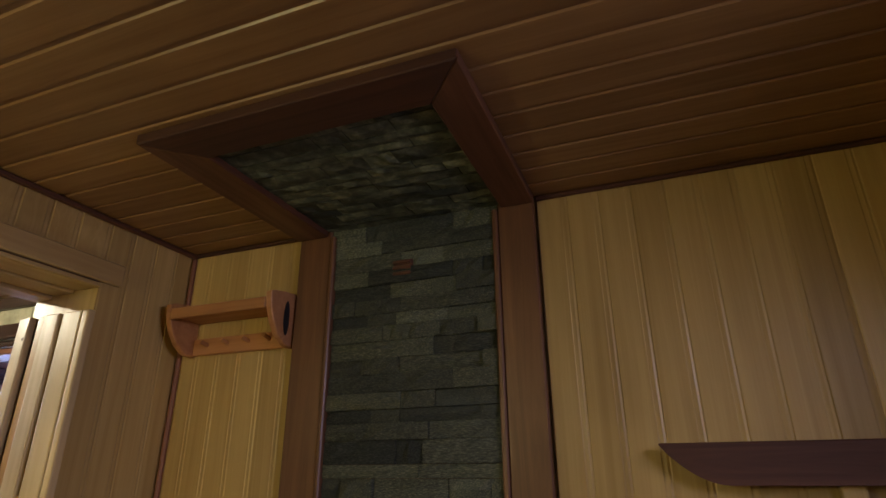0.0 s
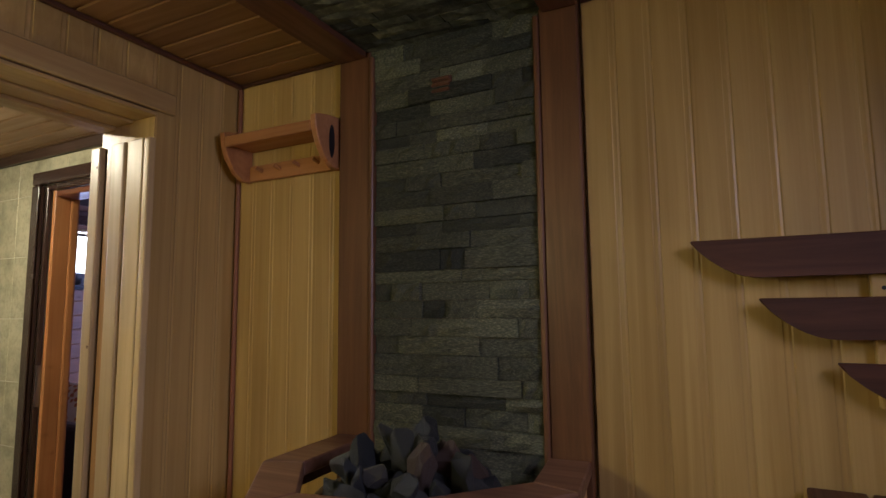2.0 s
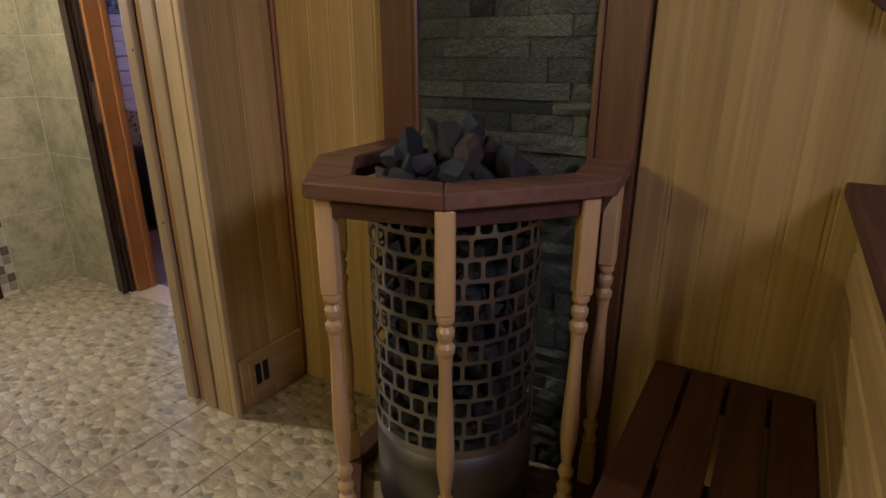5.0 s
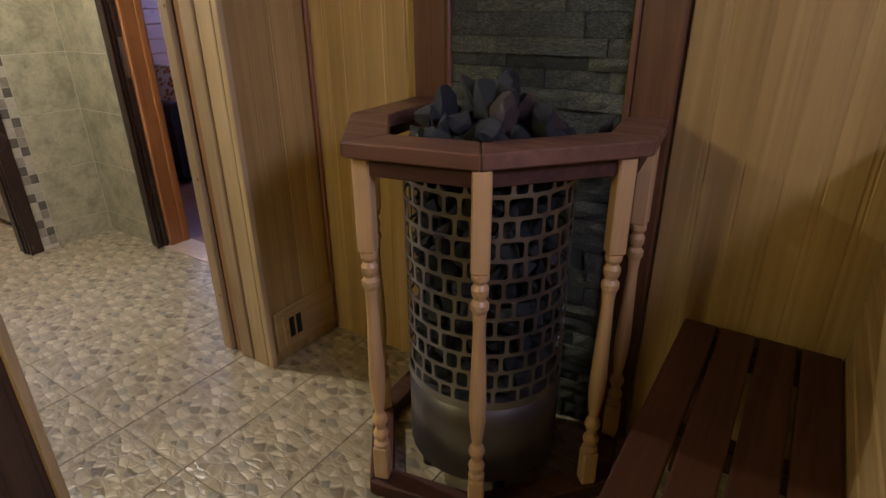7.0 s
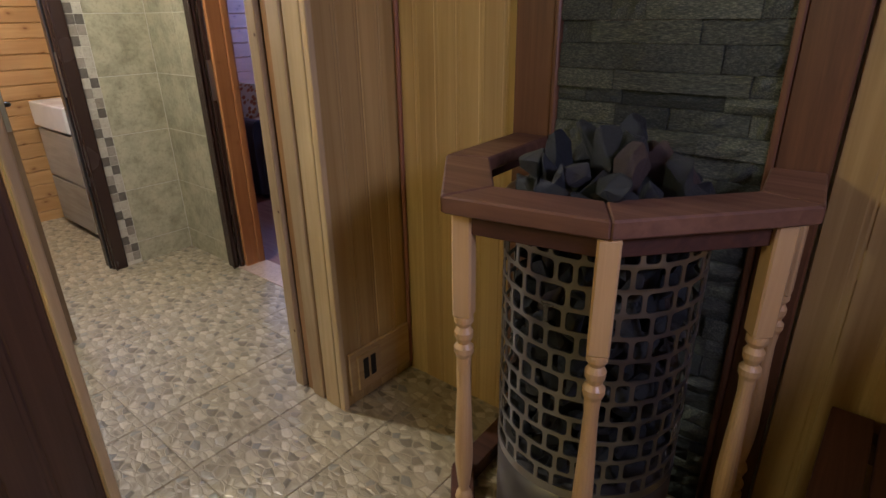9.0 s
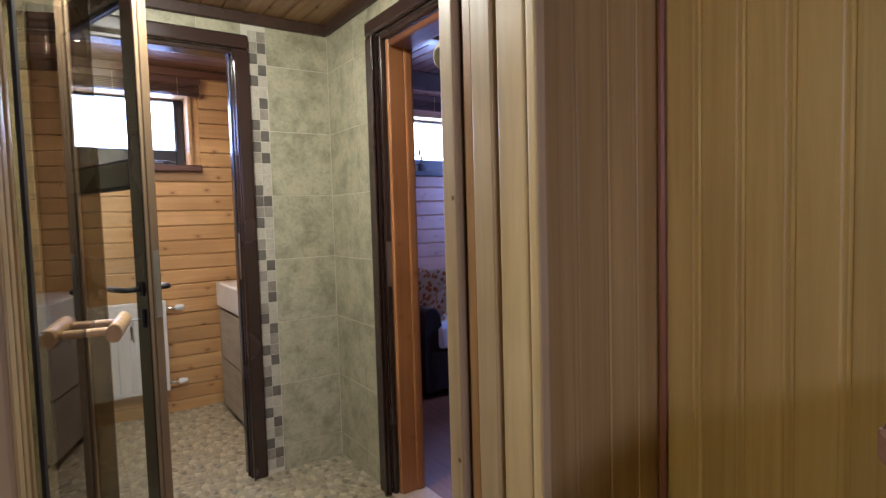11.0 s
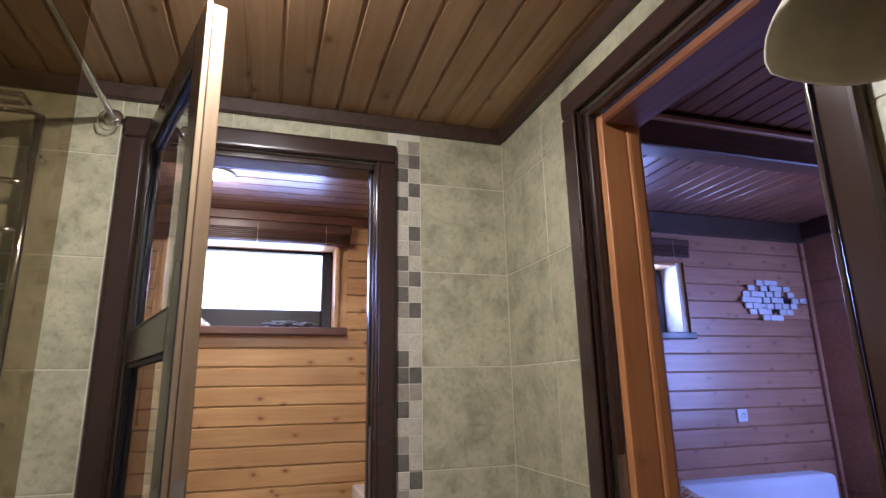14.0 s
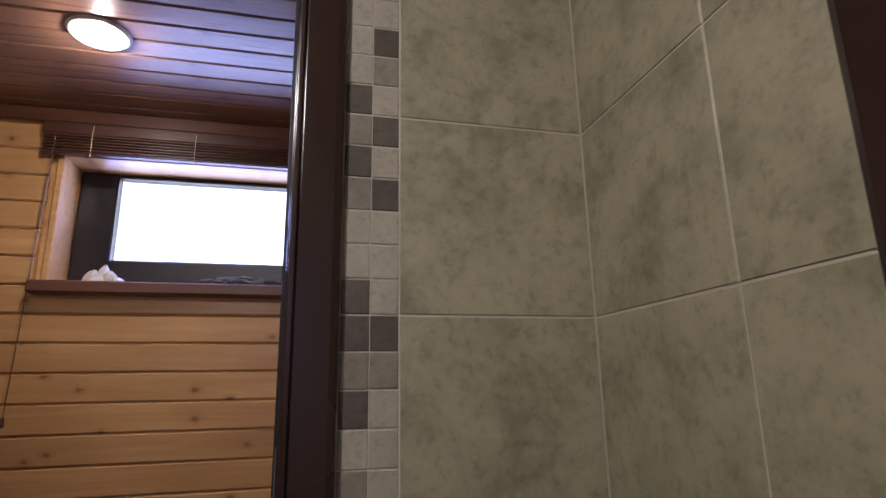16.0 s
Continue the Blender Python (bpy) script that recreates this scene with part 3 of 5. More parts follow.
# doorway of the sauna: proud jamb boards, head casing
door_1 = thing("door_1", "cream pine jamb boards and head casing of the sauna doorway", "door frame", kind="structure")
part("reveal_board", box(XH + 0.012, DY1 - 0.004, 0, XL - 0.001, DY1, DZ), PALE_Z, door_1)
part("reveal_board", box(XH + 0.012, DY0, 0, XL - 0.001, DY0 + 0.004, DZ), PALE_Z, door_1)
part("head_backing", box(XH + 0.012, DY0 + 0.004, DZ - 0.004, XL - 0.001, DY1 - 0.004, DZ + 0.0), GROOVE_W, door_1)
for a, b, d in ((XH + 0.001, -1.712, 0.030), (-1.706, -1.622, 0.020), (-1.614, XL + 0.010, 0.014)):
    part("head_board", box(a, DY0 + 0.005, DZ - 0.0045 - d, b, DY1 - 0.005, DZ - 0.0045, 0.003), PALE_Y, door_1)
for side_y, inward in ((DY1 - 0.004, -1), (DY0 + 0.004, 1)):
    for x0, x1, d, mt in ((XH - 0.012, -1.753, 0.024, CREAM_Z), (-1.752, -1.736, 0.004, GROOVE_W), (-1.735, -1.706, 0.012, WARM_Z), (-1.705, -1.693, 0.004, GROOVE_W),
                          (-1.692, -1.629, 0.024, CREAM_Z), (-1.628, -1.613, 0.008, GROOVE_W), (-1.612, -1.536, 0.024, CREAM_Z), (-1.5355, -1.5325, 0.019, GROOVE_W), (-1.532, XL + 0.012, 0.024, CREAM_Z)):
        y0, y1 = sorted((side_y, side_y + inward * d))
        part("jamb_board", box(x0, y0, 0, x1, y1, 1.945, 0.005 if d > 0.02 else 0.002, seg=2 if d > 0.02 else 1), mt, door_1)
part("head_casing", box(XL - 0.016, DY0 - 0.06, DZ, XL + 0.014, DY1 + 0.062, DZ + 0.068, 0.004), PALE_Y, door_1)
knot_bm = lathe([(0.0055, 0), (0.0055, 0.0006)], 9)
bmesh.ops.transform(knot_bm, matrix=pose(0, 0, 0, 90), verts=knot_bm.verts)
KNOT = mesh_of(knot_bm, plain("dark_knot", (0.16, 0.085, 0.03), 0.6), "knot")
for z in (0.722, 1.294, 1.877, 0.25):
    piece("knot", KNOT, pose(-1.765, DY1 - 0.0275, z), door_1)

# low skirting with the air grille
skirting = thing("skirting", "pale wooden skirting with a small air grille by the stove", "baseboard", kind="structure")
part("board", box(XL, DY1 + 0.01, 0.045, XL + 0.016, YB - 0.02, 0.222, 0.003), PALE_Y, skirting)
part("grille_frame", box(XL + 0.016, 1.180, 0.06, XL + 0.026, 1.295, 0.205, 0.003), PALE_Y, skirting)
# Black plates on the grille stand for the shade inside its slots.
for k in range(2):
    part("slot", box(XL + 0.0262, 1.205 + k * 0.036, 0.10, XL + 0.0275, 1.230 + k * 0.036, 0.185), SEAL, skirting, "grille slot, its dark inside a black plate")

# ---- floors ----
floor = structure("floor", box(-5.1, YHS - 0.1, -0.12, XR + 0.1, YR - 0.0005, -0.0035), FGROUT, "pebble-patterned tiled floor of sauna, hall and toilet", "floor")
floor_bed = structure("floor_bedroom", box(-5.1, YR, -0.12, -1.2, 4.8, -0.002), FLOORW, "reddish laminate bedroom floor", "floor")
structure("threshold", box(BX0, YR - 0.001, -0.001, BX1, YBW + 0.02, 0.006), THRESH, "pinkish tiled threshold of the bedroom doorway", "floor")

# ---- hall ----
wall_far = structure("wall_far", box(XT - 0.12, TY1, 0, XT - 0.0018, YR + 0.2, 2.6), GROUT, "hall wall with grey-green tiles and a mosaic strip")
wall_far_left = structure("wall_far_left", box(XT - 0.12, YHS, 0, XT - 0.0018, TY0, 2.6), GROUT, "tiled hall wall behind the towel warmer")
wall_far_over = structure("wall_far_over", box(XT - 0.12, TY0, TZ, XT - 0.0018, TY1, 2.6), GROUT, "tiled wall above the toilet doorway")
wall_side = structure("wall_side", box(XT - 0.12, YR + 0.0018, 0, BX0, YBW, 2.6), GROUT, "hall side wall with grey-green tiles")
wall_side_right = structure("wall_side_right", box(BX1, YR + 0.0018, 0, XL - 0.03, YBW, 2.6), GROUT, "tiled hall wall beside the bedroom doorway")
wall_side_over = structure("wall_side_over", box(BX0, YR + 0.0018, BZ, BX1, YBW, 2.6), GROUT, "tiled wall above the bedroom doorway")
structure("wall_hall_near", box(XH, YHS, 0, XH + 0.012, DY0, 2.6), TILE, "tiled outer side of the sauna wall")
structure("wall_hall_near_right", box(XH, DY1, 0, XH + 0.012, YR, 2.6), TILE, "tiled outer side of the sauna wall by the bedroom")
structure("wall_hall_near_over", box(XH, DY0, DZ, XH + 0.012, DY1, 2.6), TILE, "tiled wall over the sauna doorway")
structure("wall_shower", box(XT - 0.12, YHS - 0.1, 0, XH + 0.012, YHS, 2.6), TILE, "tiled end wall of the shower")
hall_lining = [(0.0, 0.022), (0.0, 0.006), (0.006, 0), (0.0845, 0), (0.089, 0.007), (0.0935, 0.007), (0.0935, 0.022)]
hall_ceil = joined_boards(CEIL_HALL, hall_lining, "x", XT - 0.008, XH, [-1.264 + k * 0.0935 for k in range(31)], lambda p, s, e: (e, s + p[0], ZH + p[1]))
tagged(part("ceiling_hall", hall_ceil, CEIL_HALL), "hall ceiling of golden pine boards with dark grooves", "ceiling", kind="structure")
tagged(part("ceiling_hall_deck", box(XT - 0.1, YHS, ZH + 0.022, XH + 0.01, YR + 0.02, ZH + 0.1), GROOVE), "dark deck above the hall ceiling boards", "ceiling", kind="structure")
hall_trim = thing("cornice_hall", "dark brown cornice boards round the hall ceiling", "trim", kind="structure")
part("strip", box(XT - 0.004, YHS, ZH - 0.052, XT + 0.022, YR - 0.001, ZH - 0.001, 0.004), TRIM, hall_trim)
part("strip", box(XT + 0.022, YR - 0.024, ZH - 0.052, XH - 0.001, YR + 0.004, ZH - 0.001, 0.004), TRIM, hall_trim)


def door_frame(name, label, plane, lo, hi, top, width, sign, depth, jt=0.024, jh=None):
    """A profiled frame round a doorway. plane 'x': in a wall at x, between two y; 'y': the other way round. sign: the side it stands proud to."""
    th = thing(name, label, "door frame", kind="structure")
    at = XT if plane == "x" else YR
    jh = jh or jt

    def bar(nm, u0, u1, z0, z1, d0, d1, mt=FRAME, lab=""):
        rnd = min(0.012, (z1 - z0) * 0.3, (u1 - u0) * 0.3, (d1 - d0) * 0.42)
        a, b = sorted((at + sign * d0, at + sign * d1))
        bmx = box(a, u0, z0, b, u1, z1, rnd, seg=3) if plane == "x" else box(u0, a, z0, u1, b, z1, rnd, seg=3)
        part(nm, bmx, mt, th, lab)
    bar("casing", lo - width, lo + jt * 0.4, 0, top + 0.0, -0.006, 0.024)
    bar("casing", hi - jh * 0.4, hi + width, 0, top + 0.0, -0.006, 0.024)
    bar("casing_head", lo - width, hi + width, top, top + width, -0.006, 0.024, FRAME)
    bar("bead", lo - 0.004, lo + jt * 0.55, 0, top - 0.004, 0.0245, 0.031)
    bar("bead", hi - jh * 0.55, hi + 0.004, 0, top - 0.004, 0.0245, 0.031)
    bar("jamb", lo - 0.001, lo + jt, 0, top - 0.001, -depth, -0.0065)
    bar("jamb", hi - jh, hi + 0.001, 0, top - 0.001, -depth, -0.0065)
    bar("jamb_head", lo + jt, hi - jh, top - 0.024, top - 0.001, -depth, -0.0065, FRAME)
    bar("seal", lo + (jt + 0.0002), lo + (jt + 0.006), 0, top - 0.025, -0.05, -0.035, SEAL, "black rubber seal")
    bar("seal", hi - (jh + 0.006), hi - (jh + 0.0002), 0, top - 0.025, -0.05, -0.035, SEAL, "black rubber seal")
    return th, bar


door_2, bar2 = door_frame("door_2", "dark brown laminate frame of the toilet doorway", "x", TY0, TY1, TZ, 0.066, 1, 0.11, 0.009)
bar2("strike_plate", TY1 - 0.0112, TY1 - 0.0093, 0.98, 1.20, -0.034, -0.008, STEEL, "steel strike plate")
door_3, bar3 = door_frame("door_3", "dark brown laminate frame of the bedroom doorway", "y", BX0, BX1, BZ, 0.066, -1, 0.030, 0.024, 0.008)
bar3("strike_plate", BX0 + 0.0243, BX0 + 0.0262, 0.95, 1.15, -0.029, -0.004, STEEL, "steel strike plate")
part("lining", box(BX0 + 0.0245, YR + 0.031, 0.006, BX0 + 0.050, YR + 0.106, BZ - 0.02, 0.003), ORANGE, door_3, "orange varnished wooden lining")
part("lining", box(BX0 + 0.020, YR + 0.1065, 0.006, BX0 + 0.056, YR + 0.150, BZ - 0.02, 0.010, seg=2), ORANGE, door_3, "orange varnished rounded lining edge")
part("lining", box(BX1 - 0.012, YR + 0.031, 0.006, BX1 - 0.0005, YR + 0.150, BZ - 0.02, 0.003), ORANGE, door_3, "orange varnished wooden lining")
part("lining_head", box(BX0 + 0.0505, YR + 0.031, BZ - 0.055, BX1 - 0.0125, YR + 0.150, BZ - 0.0245, 0.006), ORANGE_SHADED, door_3, "orange varnished head lining, toned darker as shaded")

# recessed spot lamps
def spot(name, x, y, z):
    th = thing(name, "round recessed ceiling spot lamp, lit, its ring whitened as glare", "ceiling lamp", pose(x, y, z), group="ceiling spots")
    ring = bmesh.new()
    prof = [(0.066, -0.001), (0.070, -0.008), (0.078, -0.008), (0.084, -0.001)]
    rings = [[ring.verts.new((r * math.cos(k * math.pi / 14), r * math.sin(k * math.pi / 14), h)) for k in range(28)] for r, h in prof]
    for a, b in zip(rings, rings[1:]):
        for k in range(28):
            ring.faces.new((a[k], a[(k + 1) % 28], b[(k + 1) % 28], b[k]))
    # The lamp's glare is put into the white colour of this ring.
    part("ring", ring, PLASTER, th, "spot ring whitened as lamp glare", True)
    part("lens", lathe([(0.0655, -0.002), (0.062, -0.006), (0.045, -0.011), (0.015, -0.014)], 28), LAMPGLOW, th, "glowing frosted lens")


spot("ceiling_spot", -2.640, 0.695, ZH)
spot("ceiling_spot", -4.318, 0.536, ZT)

# ---- stove with its rail ----
SX, SY, SR = -0.612, 1.165, 0.216
stove = thing("sauna_stove", "round stainless sauna stove with a brick-pattern cage full of stones", "stove", pose(SX, SY, 0))
part("base", lathe([(SR - 0.012, 0.10), (SR, 0.102), (SR, 0.352), (SR - 0.01, 0.355)], 48), DRUM, stove, "brushed steel lower drum", True)
for k in range(4):
    a = math.radians(45 + 90 * k)
    part("foot", lathe([(0.018, 0), (0.018, 0.1)], 12, (0.17 * math.cos(a), 0.17 * math.sin(a), 0)), BLACK, stove)


def arc_strip(r, a0, a1, z0, z1, thick, bm, n):
    own = bmesh.new()
    rows = []
    for k in range(n + 1):
        a = a0 + (a1 - a0) * k / n
        c, s = math.cos(a), math.sin(a)
        rows.append([own.verts.new((q * c, q * s, z)) for q, z in ((r, z0), (r, z1), (r - thick, z1), (r - thick, z0))])
    for a, b in zip(rows, rows[1:]):
        for k in range(4):
            own.faces.new((a[k], b[k], b[(k + 1) % 4], a[(k + 1) % 4]))
    if abs(a1 - a0) < 6.2:
        own.faces.new(rows[0])
        own.faces.new(rows[-1][::-1])
    return joined(bm, own)


CZ0, CZ1, ROWS_N = 0.356, 0.965, 12


def sheet_cell(verts, faces, a0, a1, z0, z1, bar=0.0046, rnd=0.008, thick=0.003):
    """One opening of the perforated sheet: a rounded hole in a bent rectangle."""
    da = bar / SR
    hole, edge = [], []
    for ca, cz, sa, sz in ((a1, z1, 1, 1), (a0, z1, -1, 1), (a0, z0, -1, -1), (a1, z0, 1, -1)):
        ia, iz = ca - sa * (da + rnd / SR), cz - sz * (bar + rnd)
        start = {(1, 1): 0, (-1, 1): 90, (-1, -1): 180, (1, -1): 270}[sa, sz]
        for k in range(4):
            g = math.radians(start + 30 * k)
            hole.append((ia + rnd / SR * math.cos(g), iz + rnd * math.sin(g)))
        first, last = hole[-4], hole[-1]
        if sa == sz:
            edge += [(ca, first[1]), (ca, cz - sz * bar * 0.3), (ca - sa * da * 0.3, cz), (last[0], cz)]
        else:
            edge += [(first[0], cz), (ca - sa * da * 0.3, cz), (ca, cz - sz * bar * 0.3), (ca, last[1])]
    n, base = len(hole), len(verts)
    for ring, r in ((edge, SR), (hole, SR), (hole, SR - thick), (edge, SR - thick)):
        verts += [(r * math.cos(a), r * math.sin(a), z) for a, z in ring]
    for lev in range(3):
        for k in range(n):
            p, q = base + lev * n + k, base + lev * n + (k + 1) % n
            faces.append((p, q, q + n, p + n))


step = (CZ1 - CZ0) / ROWS_N
cv, cf = [], []
PAIRS = 13
for k in range(ROWS_N):
    for j in range(PAIRS):
        shift = (0.0, 0.42, 0.16, 0.66)[k % 4]
        for lo, hi in ((0.0, 0.63), (0.63, 1.0)):
            sheet_cell(cv, cf, 2 * math.pi * (j + lo + shift) / PAIRS, 2 * math.pi * (j + hi + shift) / PAIRS, CZ0 + k * step, CZ0 + (k + 1) * step)
sheet = bpy.data.meshes.new("sheet")
sheet.from_pydata(cv, [], cf)
cage = bmesh.new()
cage.from_mesh(sheet)
bpy.data.meshes.remove(sheet)
bmesh.ops.remove_doubles(cage, verts=cage.verts[:], dist=0.00005)
for zc in (CZ0, CZ1):
    cage = arc_strip(SR + 0.001, 0, 2 * math.pi, zc - 0.012, zc + 0.012, 0.005, cage, 64)
part("cage", cage, STEEL, stove, "stainless cage with rows of rounded openings")
part("rim", lathe([(SR - 0.008, 0.955), (SR + 0.002, 0.955), (SR + 0.003, 0.985), (SR - 0.001, 0.988), (SR - 0.006, 0.985)], 48), STEEL, stove, "", True)
part("core", lathe([(0.13, 0.34), (0.13, 0.9)], 20), BLACK, stove, "black heating core")


def rock_mesh(seed):
    """A broken, sharp-edged stone with chipped facets."""
    r = random.Random(seed)
    bm = bmesh.new()
    s = (r.uniform(0.95, 1.25), r.uniform(0.55, 0.8), r.uniform(0.5, 0.7))
    for _ in range(12):
        v = Vector((r.gauss(0, 1), r.gauss(0, 1), r.gauss(0, 1))).normalized()
        bm.verts.new((v.x * s[0], v.y * s[1], v.z * s[2]))
    res = bmesh.ops.convex_hull(bm, input=bm.verts)
    bmesh.ops.delete(bm, geom=[g for g in res["geom_interior"] if isinstance(g, bmesh.types.BMVert)], context="VERTS")
    bmesh.ops.bevel(bm, geom=bm.edges[:], offset=0.035, segments=1, affect="EDGES")
    bmesh.ops.triangulate(bm, faces=bm.faces[:])
    bmesh.ops.subdivide_edges(bm, edges=[e for e in bm.edges if e.calc_length() > 0.35], cuts=1, use_grid_fill=True)
    for v in bm.verts:
        v.co *= 1 + r.uniform(-0.05, 0.05)
    bmesh.ops.triangulate(bm, faces=bm.faces[:])
    return mesh_of(bm, ROCK, "rock")


rocks = [rock_mesh(100 + s) for s in range(10)]
rr = random.Random(3)


def stove_stone(x, y, z, size, label):
    ob = new("stove_stone", rr.choice(rocks))
    ob.matrix_world = pose(SX + x, SY + y, z, rr.uniform(0, 360), rr.uniform(0, 360), rr.uniform(0, 360)) @ Matrix.Diagonal((size, size, size, 1))
    tagged(ob, label, "stone", "stones in the stove")


for k in range(13):
    for j in range(17):
        a = 2 * math.pi * (j + 0.5 * (k % 2) + rr.uniform(-0.2, 0.2)) / 17
        stove_stone(0.168 * math.cos(a), 0.168 * math.sin(a), 0.385 + k * 0.046 + rr.uniform(-0.006, 0.006), rr.uniform(0.036, 0.044), "dark grey stove stone behind the steel cage")
for rad, n, z, s0, s1 in ((0.165, 14, 0.990, 0.050, 0.064), (0.085, 8, 1.005, 0.050, 0.064), (0.145, 11, 1.030, 0.046, 0.060), (0.095, 7, 1.058, 0.050, 0.064), (0.040, 4, 1.085, 0.050, 0.062)):
    for j in range(n):
        a = 2 * math.pi * (j + rr.uniform(-0.25, 0.25)) / n
        q = rad + rr.uniform(-0.015, 0.015)
        stove_stone(q * math.cos(a), q * math.sin(a), z + rr.uniform(-0.008, 0.008), rr.uniform(s0, s1), "dark angular stove stone heaped on the open stove top")

guard = thing("stove_rail", "wooden guard rail with turned posts round the stove", "railing", pose(0, 0, 0))
OUT = [(-1.030, 1.452), (-1.012, 1.114), (-0.805, 0.845), (-0.490, 0.905), (-0.232, 1.200), (-0.262, 1.452)]


def inset(points, d):
    res = []
    n = len(points)
    for i, p in enumerate(points):
        p = Vector(p)
        dirs = []
        if i > 0:
            dirs.append((p - Vector(points[i - 1])).normalized())
        if i < n - 1:
            dirs.append((Vector(points[i + 1]) - p).normalized())
        norms = [Vector((-q.y, q.x)) for q in dirs]
        m = sum(norms, Vector((0, 0))).normalized()
        k = d / m.dot(norms[0])
        res.append(tuple(p + m * k))
    return res


def ring_boards(name, outer, d, z0, z1, material, gap=0.0006, bevel=0.004, label=""):
    inner = inset(outer, d)
    for i in range(len(outer) - 1):
        a, b, c, e = Vector(outer[i]), Vector(outer[i + 1]), Vector(inner[i + 1]), Vector(inner[i])
        u = (b - a).normalized() * gap
        part(name, prism([tuple(a + u), tuple(b - u), tuple(c - u), tuple(e + u)], "z", z0, z1, bevel), material, guard, label)


ring_boards("rail_board", OUT, 0.105, 0.990, 1.026, RAIL, label="brown stained mitred top board")
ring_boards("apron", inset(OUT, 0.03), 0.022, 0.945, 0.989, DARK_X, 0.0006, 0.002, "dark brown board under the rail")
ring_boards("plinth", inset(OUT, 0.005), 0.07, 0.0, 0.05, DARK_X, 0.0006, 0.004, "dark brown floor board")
SQ = 0.0205
TURN_PROFILE = [(0.019, 0.16), (0.0215, 0.165), (0.0215, 0.172), (0.013, 0.180), (0.020, 0.192), (0.0215, 0.205), (0.013, 0.222), (0.0165, 0.236), (0.0215, 0.250), (0.019, 0.262), (0.012, 0.275),
                (0.0155, 0.30), (0.0205, 0.35), (0.0215, 0.40), (0.019, 0.48), (0.016, 0.56), (0.0145, 0.62), (0.0165, 0.655), (0.0215, 0.668), (0.0215, 0.68), (0.0135, 0.69), (0.0195, 0.705), (0.0205, 0.718),
                (0.0135, 0.73), (0.0205, 0.742), (0.0205, 0.752), (0.019, 0.757)]
post_bm = lathe(TURN_PROFILE, 18)
post_bm = box(-SQ, -SQ, 0.05, SQ, SQ, 0.16, 0.004, post_bm)
post_bm = box(-SQ, -SQ, 0.757, SQ, SQ, 0.989, 0.004, post_bm)
POST = mesh_of(post_bm, TURNED, "turned_post")
for x, y, a in ((-0.968, 1.128, 60), (-0.785, 0.892, 20), (-0.502, 0.932, 25), (-0.287, 1.186, 40), (-0.290, 1.410, 0)):
    ob = piece("turned_post", POST, pose(x, y, 0, 0, 0, a), guard)
    ob["label"] = "pale turned wooden post"

# ---- sauna: shelf, benches, back boards ----
shelf = thing("wall_shelf", "small alder wall shelf with pegs and rounded side panels", "shelf", pose(0, YB, 0))
side = [(-0.004, 1.858), (-0.050, 1.862), (-0.085, 1.885), (-0.115, 1.925), (-0.132, 1.965), (-0.138, 2.012), (-0.120, 2.020), (-0.080, 2.026), (-0.004, 2.034)]
part("side_panel", prism(side, "x", -1.468, -1.446, 0.003), SHELFW, shelf)
part("side_panel", prism(side, "x", -1.072, -1.050, 0.003), SHELFW, shelf)
slot_out = [(-0.055 + 0.014 * math.cos(a), 1.945 + 0.055 * math.sin(a)) for a in [k * math.pi / 8 for k in range(16)]]
# The panel is uncut; a black oval paints the slot's dark inside.
part("slot", prism(slot_out, "x", -1.0499, -1.0485), SEAL, shelf, "oval slot, its dark inside a black plate")
part("top_board", box(-1.4455, -0.130, 1.972, -1.0725, -0.004, 1.992, 0.003), SHELFW, shelf)
part("front_lip", box(-1.4455, -0.136, 1.962, -1.0725, -0.122, 1.998, 0.003), SHELFW, shelf)
part("peg_board", box(-1.4455, -0.020, 1.862, -1.0725, -0.004, 1.918, 0.003), SHELFW, shelf)
for k in range(4):
    part("peg", tube([(-1.385 + k * 0.084, -0.018, 1.893), (-1.385 + k * 0.084, -0.052, 1.902)], 0.0065), SHELFW, shelf)

BL, BU = 0.495, 1.022                     # tops of the two benches
bench_low = thing("lower_bench", "dark brown slatted lower sauna bench", "bench")
for k in range(4):
    part("slat", box(-0.142 + k * 0.0935, 0.45, BL - 0.028, -0.142 + k * 0.0935 + 0.0825, YB - 0.03, BL, 0.005, seg=2), BENCH, bench_low)
part("front_rail", box(-0.130, 0.46, BL - 0.116, -0.105, YB - 0.04, BL - 0.0285, 0.003), BENCH, bench_low)
for y in (0.55, 1.0, 1.40):
    part("bearer", box(-0.104, y, BL - 0.086, 0.205, y + 0.045, BL - 0.0285, 0.003), BENCH, bench_low)
for y in (0.55, 1.35):
    part("leg", box(-0.104, y + 0.046, 0, -0.060, y + 0.09, BL - 0.0865, 0.003), BENCH, bench_low)
bench_high = thing("upper_bench", "upper sauna bench with dark slats and pale panelled front", "bench")
for k in range(7):
    part("slat", box(0.185 + k * 0.113, YS + 0.02, BU - 0.030, 0.185 + k * 0.113 + 0.103, YB - 0.022, BU, 0.006, seg=2), BENCH, bench_high)
for k in range(9):
    part("front_board", box(0.228, YS + 0.02, 0.022 + k * 0.107, 0.246, YB - 0.022, 0.022 + k * 0.107 + 0.102, 0.006), PALE_Y, bench_high, "pale horizontal board")
for y in (-0.5, 0.3, 1.2):
    part("leg", box(0.247, y, 0.0, 0.292, y + 0.05, BU - 0.0925, 0.003), BENCH, bench_high)
    part("bearer", box(0.247, y, BU - 0.092, XR - 0.002, y + 0.05, BU - 0.0305, 0.003), BENCH, bench_high)
backs = thing("bench_backrest", "three staggered dark boards with curved ends on the wall", "backrest", pose(0, YB, 0))
